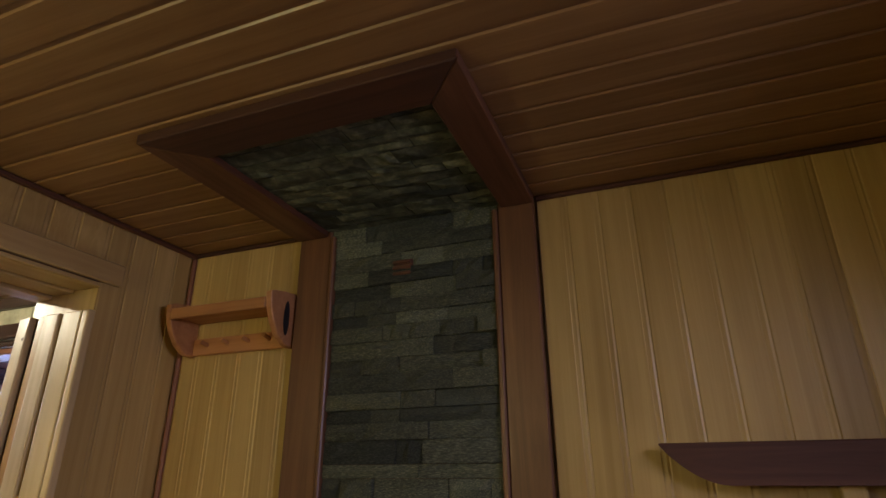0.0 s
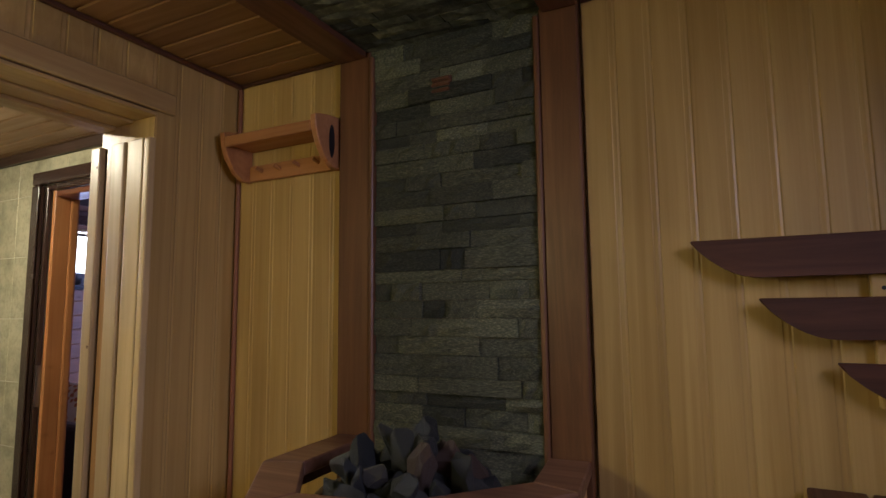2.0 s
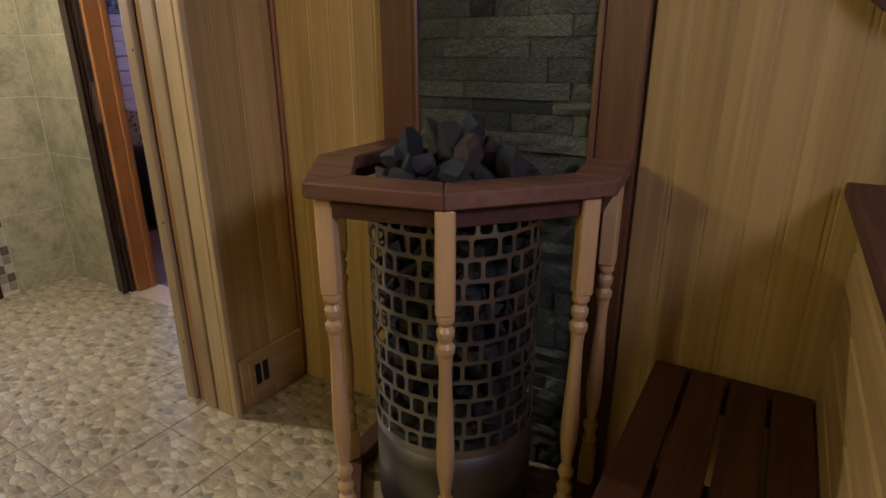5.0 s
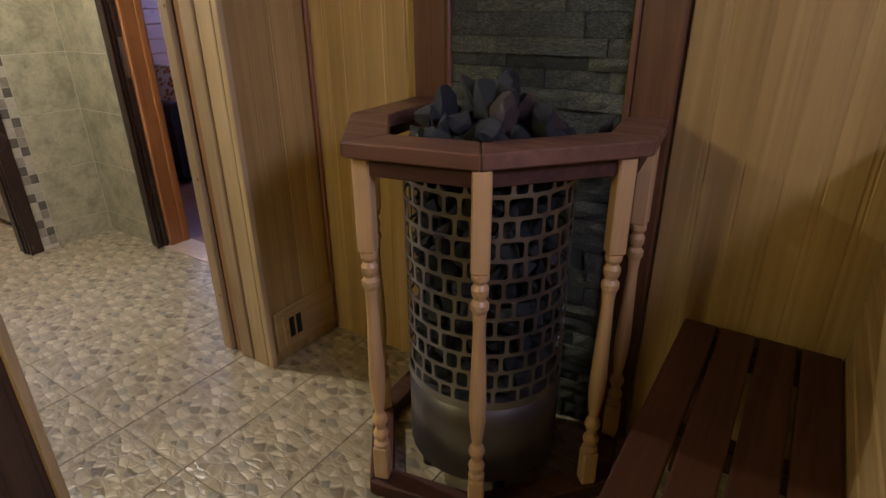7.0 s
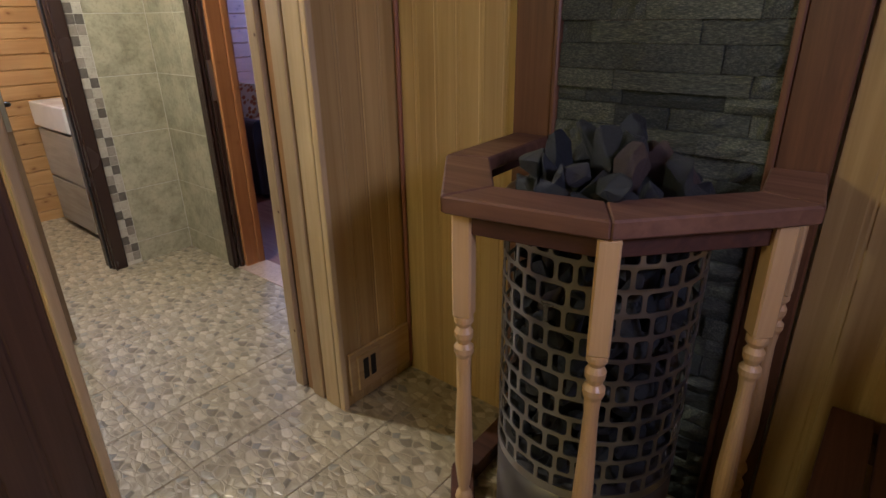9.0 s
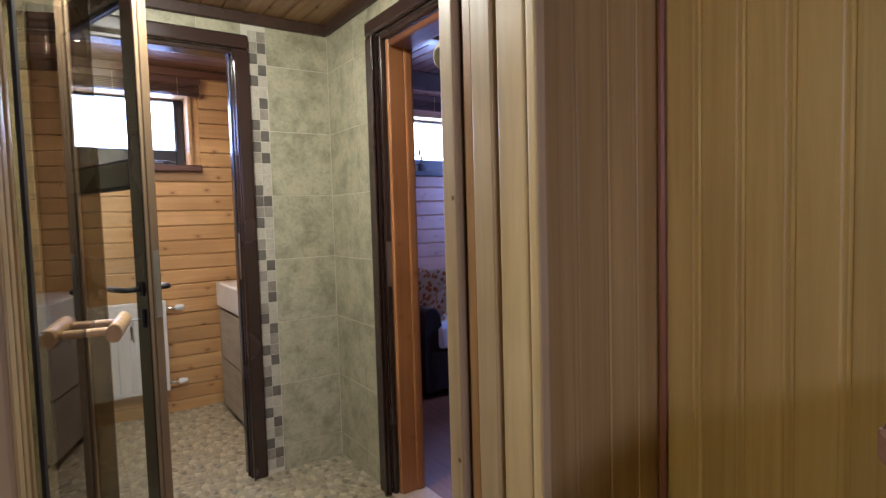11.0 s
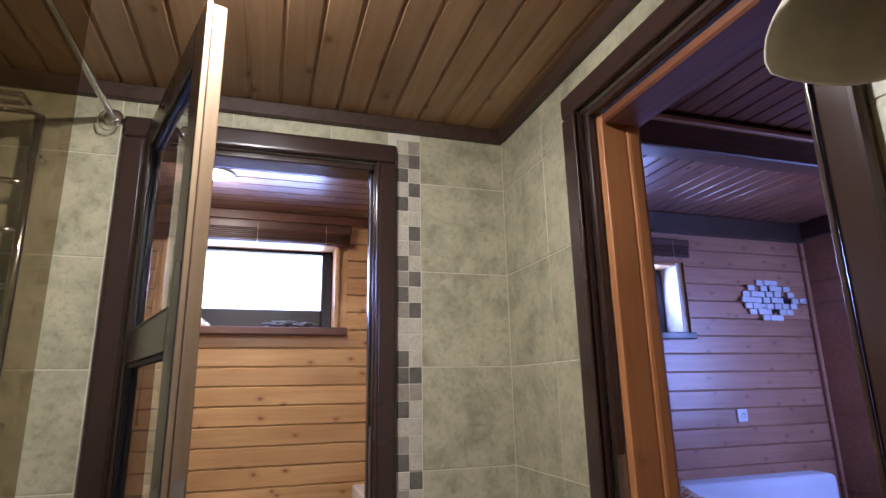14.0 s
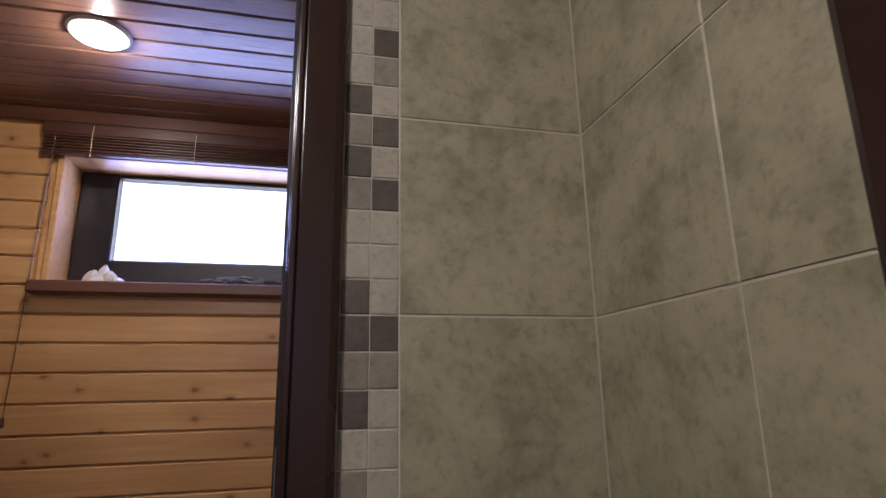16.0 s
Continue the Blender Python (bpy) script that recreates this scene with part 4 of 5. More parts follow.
for x0, z0, z1 in ((-0.012, 1.464, 1.552), (0.120, 1.330, 1.418), (0.255, 1.196, 1.282)):
    h = z1 - z0
    curve = [(x0 + 0.003 + 0.135 * s, z1 - 0.006 - (h - 0.006) * math.sin(s * math.pi / 2) ** 0.85) for s in [k / 8 for k in range(9)]]
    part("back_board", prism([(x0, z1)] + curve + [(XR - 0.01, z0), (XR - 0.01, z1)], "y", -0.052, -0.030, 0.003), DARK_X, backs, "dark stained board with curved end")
for x in (0.325, 0.80):
    part("support", box(x, -0.030, 1.19, x + 0.045, -0.004, 1.545, 0.003), PALE_Z, backs, "pale upright support")
    for z in (1.436, 1.30):
        kb = lathe([(0.0045, 0), (0.0045, 0.002)], 10)
        bmesh.ops.transform(kb, matrix=pose(x + 0.022, -0.031, z, 90), verts=kb.verts)
        part("screw", kb, SEAL, backs, "dark screw head")

# ---- sauna glass door, swung open into the hall ----
GH = (XH - 0.022, 0.372, 0)
gdoor = thing("sauna_glass_door", "frameless bronze glass sauna door with wooden handle, open", "door", pose(*GH, 0, 0, 180 - 9.8))
GL = 0.80
pane_pts = [(0.004, 0.012), (GL, 0.012), (GL, 1.955), (GL - 0.012, 1.985), (GL - 0.04, 1.997), (0.004, 1.997)]
gp = part("pane", prism(pane_pts, "y", -0.004, 0.004), BRONZE_BACK, gdoor)
gp.data.materials.append(BRONZE)
for face in gp.data.polygons:
    if face.normal.y < -0.9:
        face.material_index = 1
gp.visible_shadow = False
part("seal", box(-0.008, -0.010, 0.0, 0.012, -0.0045, 1.997, 0.001), SEAL, gdoor, "black seal strip")
for z in (0.25, 1.94):
    part("hinge", box(-0.012, -0.016, z - 0.04, 0.045, -0.0045, z + 0.04, 0.004), BLACK, gdoor)
    part("hinge", box(-0.012, 0.0045, z - 0.04, 0.045, 0.016, z + 0.04, 0.004), BLACK, gdoor)
for s in (-1, 1):
    grip = [(s * 0.062 + 0.0165 * math.cos(a), 1.020 + 0.021 * math.sin(a)) for a in [k * math.pi / 7 for k in range(14)]]
    grip_part = part("grip", prism(grip, "x", 0.40, 0.60, 0.002), TURNED, gdoor, "pale turned wooden grip")
    for x in (0.44, 0.56):
        part("dowel", tube([(x, s * 0.005, 1.020), (x, s * 0.046, 1.020)], 0.0095), TURNED, grip_part)

# ---- toilet door, standing open into the hall ----
LH = (XT + 0.018, 0.452, 0)
leaf = thing("toilet_door", "brown framed glazed toilet door with black lever handle, open", "door", pose(*LH, 0, 0, 18.6))
LW, LT = 0.705, 0.042


def leaf_bar(nm, x0, x1, z0, z1, mt=FRAME, y0=-LT, y1=0.0, lab="", bev=0.005):
    return part(nm, box(x0, y0, z0, x1, y1, z1, bev, seg=2), mt, leaf, lab)


leaf_bar("stile", 0.0, 0.088, 0.012, 2.082)
leaf_bar("stile", LW - 0.088, LW, 0.012, 2.082)
leaf_bar("rail", 0.0885, LW - 0.0885, 1.99, 2.082)
leaf_bar("rail", 0.0885, LW - 0.0885, 1.385, 1.465)
leaf_bar("rail", 0.0885, LW - 0.0885, 0.012, 0.115)
for z0, z1 in ((1.4655, 1.9895), (0.1155, 1.3845)):
    p = leaf_bar("pane", 0.0887, LW - 0.0887, z0 + 0.0003, z1 - 0.0003, CLEAR, -0.024, -0.018, bev=0.0)
    p.visible_shadow = False
    for y0 in (-0.034, -0.0175):
        leaf_bar("bead", 0.089, 0.099, z0, z1, SEAL, y0, y0 + 0.010, "dark glazing bead", 0.002)
        leaf_bar("bead", LW - 0.099, LW - 0.089, z0, z1, SEAL, y0, y0 + 0.010, "dark glazing bead", 0.002)
        leaf_bar("bead", 0.0995, LW - 0.0995, z0, z0 + 0.010, SEAL, y0, y0 + 0.010, "dark glazing bead", 0.002)
        leaf_bar("bead", 0.0995, LW - 0.0995, z1 - 0.010, z1, SEAL, y0, y0 + 0.010, "dark glazing bead", 0.002)
leaf_bar("edge_strip", LW + 0.0005, LW + 0.014, 0.012, 2.070, EDGE, -0.030, -0.004, "tan rebated edge", 0.003)
leaf_bar("edge_strip", LW + 0.0005, LW + 0.006, 0.012, 2.082, EDGE, -0.041, -0.0305, "tan rebated edge", 0.002)
leaf_bar("lock_plate", LW + 0.0145, LW + 0.016, 0.95, 1.17, STEEL, -0.026, -0.008, "steel lock plate", 0.0)
for s, y in ((1, 0.0), (-1, -LT)):
    y0, y1 = sorted((y + s * 0.0005, y + s * 0.008))
    plate = leaf_bar("handle_plate", LW - 0.062, LW - 0.030, 1.020, 1.066, BLACK, y0, y1, "", 0.003)
    leaf_bar("key_plate", LW - 0.062, LW - 0.030, 0.915, 0.975, BLACK, y0, y1, "", 0.003)
    part("lever", tube([(LW - 0.046, y + s * 0.008, 1.043), (LW - 0.046, y + s * 0.042, 1.043), (LW - 0.052, y + s * 0.050, 1.043), (LW - 0.10, y + s * 0.052, 1.042), (LW - 0.165, y + s * 0.050, 1.040)], 0.0095), BLACK, plate, "black lever handle", True)
for z in (0.25, 1.83):
    part("hinge", tube([(-0.006, 0.006, z - 0.05), (-0.006, 0.006, z + 0.05)], 0.008), BLACK, leaf)

keys = thing("key_bunch", "small steel keys on a ring hanging from the door lock", "keys", pose(*LH, 0, 0, 18.6) @ pose(LW - 0.046, -LT - 0.008, 0.945))
part("key", box(-0.009, -0.034, -0.0012, 0.009, -0.012, 0.0012, 0.001), STEEL, keys, "key in the lock")
part("key", box(-0.0025, -0.012, -0.0012, 0.0025, 0.0, 0.0012), STEEL, keys, "key in the lock")
part("ring", tube([(0.011 * math.cos(a), -0.030, -0.012 + 0.013 * math.sin(a)) for a in [k * math.pi / 10 for k in range(21)]], 0.0011, seg=6), STEEL, keys)
for a, ln in ((-14, 0.052), (9, 0.046)):
    kb = box(-0.008, -0.0012, -0.018, 0.008, 0.0012, 0.0, 0.001)
    kb = box(-0.0028, -0.001, -ln, 0.0028, 0.001, -0.018, 0.0, kb)
    part("key", kb, STEEL, keys, "loose hanging key").matrix_basis = pose(0, -0.030, -0.023, 0, a, 0)

# ---- hall: towel warmer, curtain rod, felt hat ----
warm = thing("towel_warmer", "chrome ladder towel warmer on the tiled wall", "towel warmer", pose(XT, 0, 0))
tops = (0.152, -0.348)
for y in tops:
    upright = part("upright", tube([(0.075, y, 1.17), (0.075, y, 2.07)], 0.014, seg=14), CHROME, warm, "", True)
    for z in (1.235, 1.96):
        part("bracket", tube([(0.0, y, z), (0.06, y, z)], 0.010), CHROME, warm, "", True)
    kb = lathe([(0.004, -0.02), (0.026, -0.018), (0.028, 0.0), (0.022, 0.014), (0.004, 0.018)], 18)
    bmesh.ops.transform(kb, matrix=pose(0.075, y, 1.215, 0, 90, 0), verts=kb.verts)
    part("valve", kb, CHROME, upright, "chrome valve knob", True)
for z in (1.29, 1.44, 1.585, 1.735, 1.87):
    bow = [(0.075 + 0.032 * math.sin(math.pi * s), tops[0] + 0.004 + (tops[1] - tops[0] - 0.008) * s, z) for s in [k / 10 for k in range(11)]]
    part("rung", tube(bow, 0.0095), CHROME, warm, "", True)
for x in (0.11, 0.16, 0.21):
    part("shelf_bar", tube([(x, tops[0], 2.062), (x, tops[1], 2.062)], 0.008), CHROME, warm, "", True)
for y in tops:
    part("shelf_arm", tube([(0.075, y, 2.062), (0.215, y, 2.062)], 0.009), CHROME, warm, "", True)

rod = thing("curtain_rod", "thin chrome shower curtain rod with wall flange and ring", "curtain rod", pose(0, 0, 0))
part("rod", tube([(XT + 0.002, 0.312, 2.120), (XH - 0.002, 0.312, 2.120)], 0.0095), CHROME, rod, "", True)
fl = lathe([(0.004, 0), (0.030, 0.001), (0.028, 0.010), (0.014, 0.016)], 20)
bmesh.ops.transform(fl, matrix=pose(XT + 0.001, 0.312, 2.12, 0, 90, 0), verts=fl.verts)
part("flange", fl, CHROME, rod, "", True)
part("ring", tube([(XT + 0.035, 0.308 + 0.028 * math.cos(a), 2.098 + 0.032 * math.sin(a)) for a in [k * math.pi / 10 for k in range(21)]], 0.002), CHROME, rod, "", True)

hat = thing("felt_sauna_hat", "cream felt sauna hat with red lettering hanging on a hook", "hat", pose(-2.160, 1.440, 1.718, -22, 13, 0) @ Matrix.Scale(0.88, 4))
hb = bmesh.new()
HP = [(0.114, -0.012), (0.113, 0.0), (0.110, 0.05), (0.104, 0.10), (0.092, 0.15), (0.070, 0.20), (0.036, 0.235), (0.006, 0.245)]
hrng = random.Random(2)
rings = []
for r, z in HP:
    ring = []
    for k in range(28):
        a = 2 * math.pi * k / 28
        fold = max(0.0, 1 - z / 0.2)
        q = r * (1 + 0.04 * math.sin(2 * a + 6 * z) + fold * (0.13 * math.exp(-((a - math.pi) / 0.30) ** 2) + 0.05 * math.exp(-((a - 4.45) / 0.25) ** 2)) + hrng.uniform(-0.010, 0.010))
        lean = 0.10 * max(0, z)
        ring.append(hb.verts.new((q * math.cos(a) * 1.0 + lean, q * math.sin(a) * 0.82, z + 0.022 * math.cos(a + 0.6) * (1 if z < 0.02 else 0.3))))
    rings.append(ring)
for a, b in zip(rings, rings[1:]):
    for k in range(28):
        hb.faces.new((a[k], a[(k + 1) % 28], b[(k + 1) % 28], b[k]))
hb.faces.new(rings[-1])
crown = part("crown", hb, FELT, hat, "", True)
sol = crown.modifiers.new("thick", "SOLIDIFY")
sol.thickness = 0.006
part("seam", tube([(-0.030 - 0.010 * k / 5, -0.096 + 0.006 * (k / 5) ** 2, 0.0 + 0.024 * k) for k in range(6)], 0.0018, seg=6), FELT, hat)
part("brim_flap", prism([(-0.118, 0.215), (-0.02, 0.145), (0.12, 0.105), (0.122, 0.135), (0.045, 0.185), (0.01, 0.262), (-0.03, 0.255)], "y", -0.098, -0.088, 0.003), FELT, hat, "folded felt flap")
part("flap_inside", prism([(-0.105, 0.208), (-0.018, 0.150), (0.10, 0.113), (0.05, 0.150), (-0.01, 0.178)], "y", -0.1005, -0.0985), FELT, hat, "shaded inner fold")
part("patch", prism([(0.024, 0.190), (0.085, 0.155), (0.115, 0.165), (0.105, 0.235), (0.03, 0.262)], "y", -0.0865, -0.0805), DARKFELT, hat, "dark green patch")
part("loop", tube([(0.055, 0.0, 0.235), (0.057, 0.05, 0.262), (0.060, 0.10, 0.268)], 0.003), FELT, hat)


def letters(word, size, m, material, parent):
    data = bpy.data.curves.new("lettering", "FONT")
    data.body, data.size, data.extrude = word, size, 0.0008
    data.align_x, data.align_y = "CENTER", "CENTER"
    data.materials.append(material)
    ob = new("lettering", data)
    ob.parent = parent
    ob.matrix_basis = m
    ob["label"] = "red printed letters"


letters("ССКИЕ", 0.026, pose(0.004, -0.0935, 0.080, 82, 0, 2) @ pose(0, 0, 0, 0, 0, 14), RED, hat)
part("print_bar", box(-0.026, -0.0008, -0.004, 0.026, 0.0008, 0.004), RED, hat, "red printed line").matrix_basis = pose(0.010, -0.0965, 0.054, -8, 0, 2) @ pose(0, 0, 0, 0, -14, 0)
hook = thing("wall_hook", "small dark metal coat hook on the tiles", "hook", pose(-2.115, YR, 1.97))
part("plate", box(-0.012, -0.008, -0.03, 0.012, -0.001, 0.03, 0.002), BLACK, hook)
part("arm", tube([(0, -0.006, -0.01), (0, -0.04, -0.015), (0, -0.05, 0.012)], 0.004), BLACK, hook)

# ---- toilet room ----
WY0, WY1, WZ0, WZ1 = 0.262, 1.160, 1.640, 2.115     # window opening
BW0, BW1 = 2.66, 3.46                                # bedroom window opening
wall_out = structure("wall_outer", box(XO - 0.27, YTL - 0.2, 0, XO - 0.018, YBE + 0.2, WZ0), PINE_Y, "outer log wall below the windows")
structure("wall_outer_top", box(XO - 0.27, YTL - 0.2, WZ1, XO - 0.018, YBE + 0.2, 2.7), PINE_Y, "outer log wall above the windows")
for a, b in ((YTL - 0.2, WY0), (WY1, BW0), (BW1, YBE + 0.2)):
    structure("wall_outer_pier", box(XO - 0.27, a, WZ0, XO - 0.018, b, WZ1), PINE_Y, "outer log wall beside the windows")
structure("wall_toilet_right", box(XO - 0.018, YTR, 0, XT - 0.12, YBW, 2.6), PINE_Y, "pine wall between toilet and bedroom")
structure("wall_toilet_left", box(XO - 0.018, YTL - 0.1, 0, XT - 0.12, YTL, 2.6), PINE_Y, "pine wall at the end of the toilet")
t_lining = [(0.0015, 0.02), (0.0015, 0.006), (0.007, 0), (0.084, 0), (0.0885, 0.006), (0.0885, 0.02)]
t_ceil = joined_boards(CEIL_TOILET, t_lining, "y", YTL, YTR, [XO - 0.018 + k * 0.09 for k in range(14)], lambda p, s, e: (s + p[0], e, ZT + p[1]))
tagged(part("ceiling_toilet", t_ceil, CEIL_TOILET), "glossy brown board ceiling of the toilet", "ceiling", kind="structure")
tagged(part("ceiling_toilet_deck", box(XO - 0.02, YTL, ZT + 0.02, XT - 0.1, YTR, ZT + 0.1), GROOVE), "dark deck above the toilet ceiling", "ceiling", kind="structure")
trim_t = thing("cornice_toilet", "brown cornice board along the toilet window wall", "trim", kind="structure")
part("strip", box(XO, YTL, ZT - 0.055, XO + 0.022, YTR, ZT - 0.001, 0.005), DARK_Y, trim_t)


def window(name, label, y0, y1, z0, z1, bars):
    th = thing(name, label, "window", kind="structure")
    x = XO - 0.018
    for a, b, c, d in ((y0 - 0.001, y0 + 0.02, z0, z1), (y1 - 0.02, y1 + 0.001, z0, z1)):
        part("reveal", box(x - 0.20, a, c, x + 0.020, b, d, 0.003), PINE_Y if bars == "t" else PLASTER, th)
    part("reveal_head", box(x - 0.20, y0 + 0.02, z1 - 0.02, x + 0.018, y1 - 0.02, z1 + 0.001, 0.003), PINE_Y, th)
    part("window_sill", box(x - 0.20, y0 - 0.02, z0 - 0.045, XO + 0.055, y1 + 0.045, z0 - 0.002, 0.006), WINF if bars != "t" else DARK_Y, th, "dark brown sill")
    a, b, c, d = y0 + 0.021, y1 - 0.021, z0 + 0.0, z1 - 0.021
    fx0, fx1 = x - 0.20, x - 0.135
    w = 0.131 if bars == "t" else 0.09
    lowbar = 0.115
    part("window_frame", box(fx0, a, c, fx1, a + w, d, 0.006), WINF, th, "dark brown sash")
    wr = 0.058 if bars == "t" else 0.100
    part("window_frame", box(fx0, b - wr, c, fx1, b, d, 0.006), WINF, th, "dark brown sash")
    part("window_frame", box(fx0, a + w, c, fx1, b - wr, c + lowbar, 0.006), WINF, th, "dark brown sash")
    part("window_frame", box(fx0, a + w, d - 0.014, fx1, b - wr, d, 0.006), WINF, th, "dark brown sash")
    pn = part("pane", box(fx0 + 0.028, a + w, c + lowbar, fx0 + 0.034, b - wr, d - 0.014), CLEAR, th)
    pn.visible_shadow = False
    tagged(part("backdrop", box(fx0 - 0.30, a - 0.25, c - 0.25, fx0 - 0.29, b + 0.25, d + 0.25), SKYGLOW), "bright overcast sky outside the window", "sky", kind="structure")


window("window_1", "small dark brown toilet window with pine reveal and sill", WY0, WY1, WZ0, WZ1, "t")
window("window_2", "small dark brown bedroom window with pale reveal and sill", BW0, BW1, WZ0, WZ1, "b")


def blind(y0, y1, z0, z1, label):
    th = thing("bamboo_blind", label, "blind", pose(XO, 0, 0), group="bamboo blinds")
    part("head_rail", box(0.012, y0, z1 - 0.045, 0.045, y1, z1, 0.004), BAMBOO, th)
    for k in range(9):
        part("slat", box(0.016, y0 + 0.004, z0 + k * 0.011, 0.040, y1 - 0.004, z0 + k * 0.011 + 0.007, 0.002), BAMBOO, th)
    for y in (y0 + 0.16, (y0 + y1) / 2, y1 - 0.14):
        part("cord", tube([(0.046, y, z0 - 0.012), (0.046, y, z1 - 0.01)], 0.0016, seg=6), CREAM_Z, th)
    part("pull_cord", tube([(0.044, y0 + 0.045, z1 - 0.03), (0.040, y0 + 0.02, 1.2)], 0.0016, seg=6), BAMBOO, th)
    part("tassel", lathe([(0.003, 0), (0.007, 0.004), (0.005, 0.03), (0.002, 0.034)], 10, (0.040, y0 + 0.02, 1.17)), BAMBOO, th)


blind(0.215, 1.218, 2.092, 2.208, "brown bamboo blind rolled up above the toilet window")
blind(2.62, 3.54, 2.15, 2.27, "brown bamboo blind rolled up above the bedroom window")

# on the sill
quartz = bmesh.new()
for k, (y, h, r) in enumerate(((0.40, 0.055, 0.028), (0.43, 0.075, 0.026), (0.46, 0.05, 0.03), (0.485, 0.03, 0.028), (0.425, 0.04, 0.04))):
    own = lathe([(r, 0), (r * 0.95, h * 0.4), (r * 0.7, h * 0.75), (0.004, h)], 6)
    bmesh.ops.transform(own, matrix=pose(XO - 0.035 - 0.012 * (k % 2), y, WZ0 - 0.0025, 8 * (k - 2), 6, 25 * k), verts=own.verts)
    quartz = joined(quartz, own)
tagged(part("quartz_crystal", quartz, CRYSTAL), "milky white quartz cluster on the window sill", "crystal")
drift = bmesh.new()
dr = random.Random(8)
for k in range(16):
    y = 0.80 + 0.20 * dr.random()
    z = WZ0 + 0.004 + 0.03 * dr.random() * (1 - abs(y - 0.9) / 0.14)
    pts = [(XO - 0.03 + dr.uniform(-0.02, 0.02), y + 0.035 * (s - 1), z + dr.uniform(-0.004, 0.012)) for s in range(4)]
    drift = tube(pts, dr.uniform(0.004, 0.009), drift, 6)
tagged(part("driftwood", drift, ASH), "dark tangled driftwood piece on the window sill", "driftwood")

plant = thing("potted_plant", "small dark leafy plant in a low pot on the bedroom sill", "plant", pose(XO - 0.055, 2.985, WZ0 - 0.002))
part("pot", lathe([(0.034, 0), (0.046, 0.004), (0.054, 0.055), (0.056, 0.062), (0.050, 0.062), (0.046, 0.05)], 20), ASH, plant, "dark glazed pot", True)
part("stem", tube([(0, 0, 0.05), (0.004, 0.006, 0.11), (-0.003, -0.004, 0.165), (0.0, 0.002, 0.20)], 0.006, seg=8), BAMBOO, plant)
LEAF = plain("dark_green_leaf", (0.045, 0.075, 0.03), 0.5)
pr = random.Random(21)
for k in range(16):
    a, z0, ln = 2.4 * k, 0.125 + 0.005 * k, pr.uniform(0.06, 0.10)
    lb = bmesh.new()
    rows_ = []
    for q in range(6):
        u = q / 5
        out, up, half = ln * u, z0 + ln * (0.75 * u - 1.0 * u * u), 0.009 * math.sin(math.pi * (0.12 + 0.86 * u))
        rows_.append([lb.verts.new((out * math.cos(a) - w * half * math.sin(a), out * math.sin(a) + w * half * math.cos(a), up - abs(w) * 0.003)) for w in (-1, 0, 1)])
    for p, q in zip(rows_, rows_[1:]):
        for w in (0, 1):
            lb.faces.new((p[w], q[w], q[w + 1], p[w + 1]))
    part("leaf", lb, LEAF, plant)

vanity = thing("vanity", "grey oak two-drawer vanity with white basin", "vanity")
part("body", box(-4.70, 1.262, 0.03, -4.10, YTR - 0.002, 0.70, 0.003), GREYV, vanity)
for z0, z1 in ((0.045, 0.352), (0.365, 0.685)):
    part("drawer", box(-4.695, 1.243, z0, -4.105, 1.2615, z1, 0.003), GREYV, vanity, "grey oak drawer front")
for x in (-4.66, -4.15):
    part("leg", box(x, 1.30, 0, x + 0.03, 1.33, 0.0295), BLACK, vanity)
part("basin", box(-4.71, 1.232, 0.7005, -4.09, YTR - 0.002, 0.86, 0.012, seg=3), WHITE, vanity, "white ceramic basin")

radiator = thing("radiator", "white panel radiator with valves under the toilet window", "radiator", pose(XO, 0, 0))
part("panel", box(0.03, 0.30, 0.17, 0.085, 0.935, 0.76, 0.008, seg=2), WHITE, radiator)
for k in range(9):
    part("rib", box(0.0855, 0.33 + k * 0.065, 0.20, 0.092, 0.37 + k * 0.065, 0.73, 0.003), WHITE, radiator)
for z in (0.215, 0.705):
    pipe = part("pipe", tube([(0.058, 0.935, z), (0.058, 0.99, z), (0.02, 0.99, z), (0.0, 0.99, z)], 0.010), CHROME, radiator, "", True)
    kb = lathe([(0.016, 0), (0.020, 0.004), (0.018, 0.05), (0.010, 0.056)], 16)
    bmesh.ops.transform(kb, matrix=pose(0.058, 0.99, z, -90), verts=kb.verts)
    part("valve", kb, WHITE, pipe, "white valve cap", True)

# ---- bedroom seen through the second doorway ----
structure("wall_bed_end", box(XO - 0.25, YBE, 0, -1.2, YBE + 0.12, 2.7), PINE_BED, "pine end wall of the bedroom")
structure("wall_bed_right", box(-1.3, YBW, 0, -1.2, YBE, 2.7), PINE_BED, "pine side wall of the bedroom")
structure("wall_bed_door_side", box(XO - 0.018, YBW - 0.001, 0, XT - 0.12, YBW + 0.012, 2.6), PINE_BED, "pine wall on the bedroom side")
bl = [(0.0015, 0.02), (0.0015, 0.006), (0.007, 0), (0.091, 0), (0.0975, 0.006), (0.0975, 0.02)]
b_ceil = joined_boards(CEIL_BED, bl, "x", XO - 0.018, -1.2, [YBW - 0.1 + k * 0.099 for k in range(30)], lambda p, s, e: (e, s + p[0], ZB + p[1]))
tagged(part("ceiling_bedroom", b_ceil, CEIL_BED), "glossy red-brown board ceiling of the bedroom", "ceiling", kind="structure")
tagged(part("ceiling_bedroom_deck", box(XO - 0.02, YBW - 0.1, ZB + 0.02, -1.2, YBE, ZB + 0.1), GROOVE), "dark deck above the bedroom ceiling", "ceiling", kind="structure")
beam = thing("ceiling_beam", "dark brown wooden ceiling beam with a lighter edge strip", "beam", kind="structure")
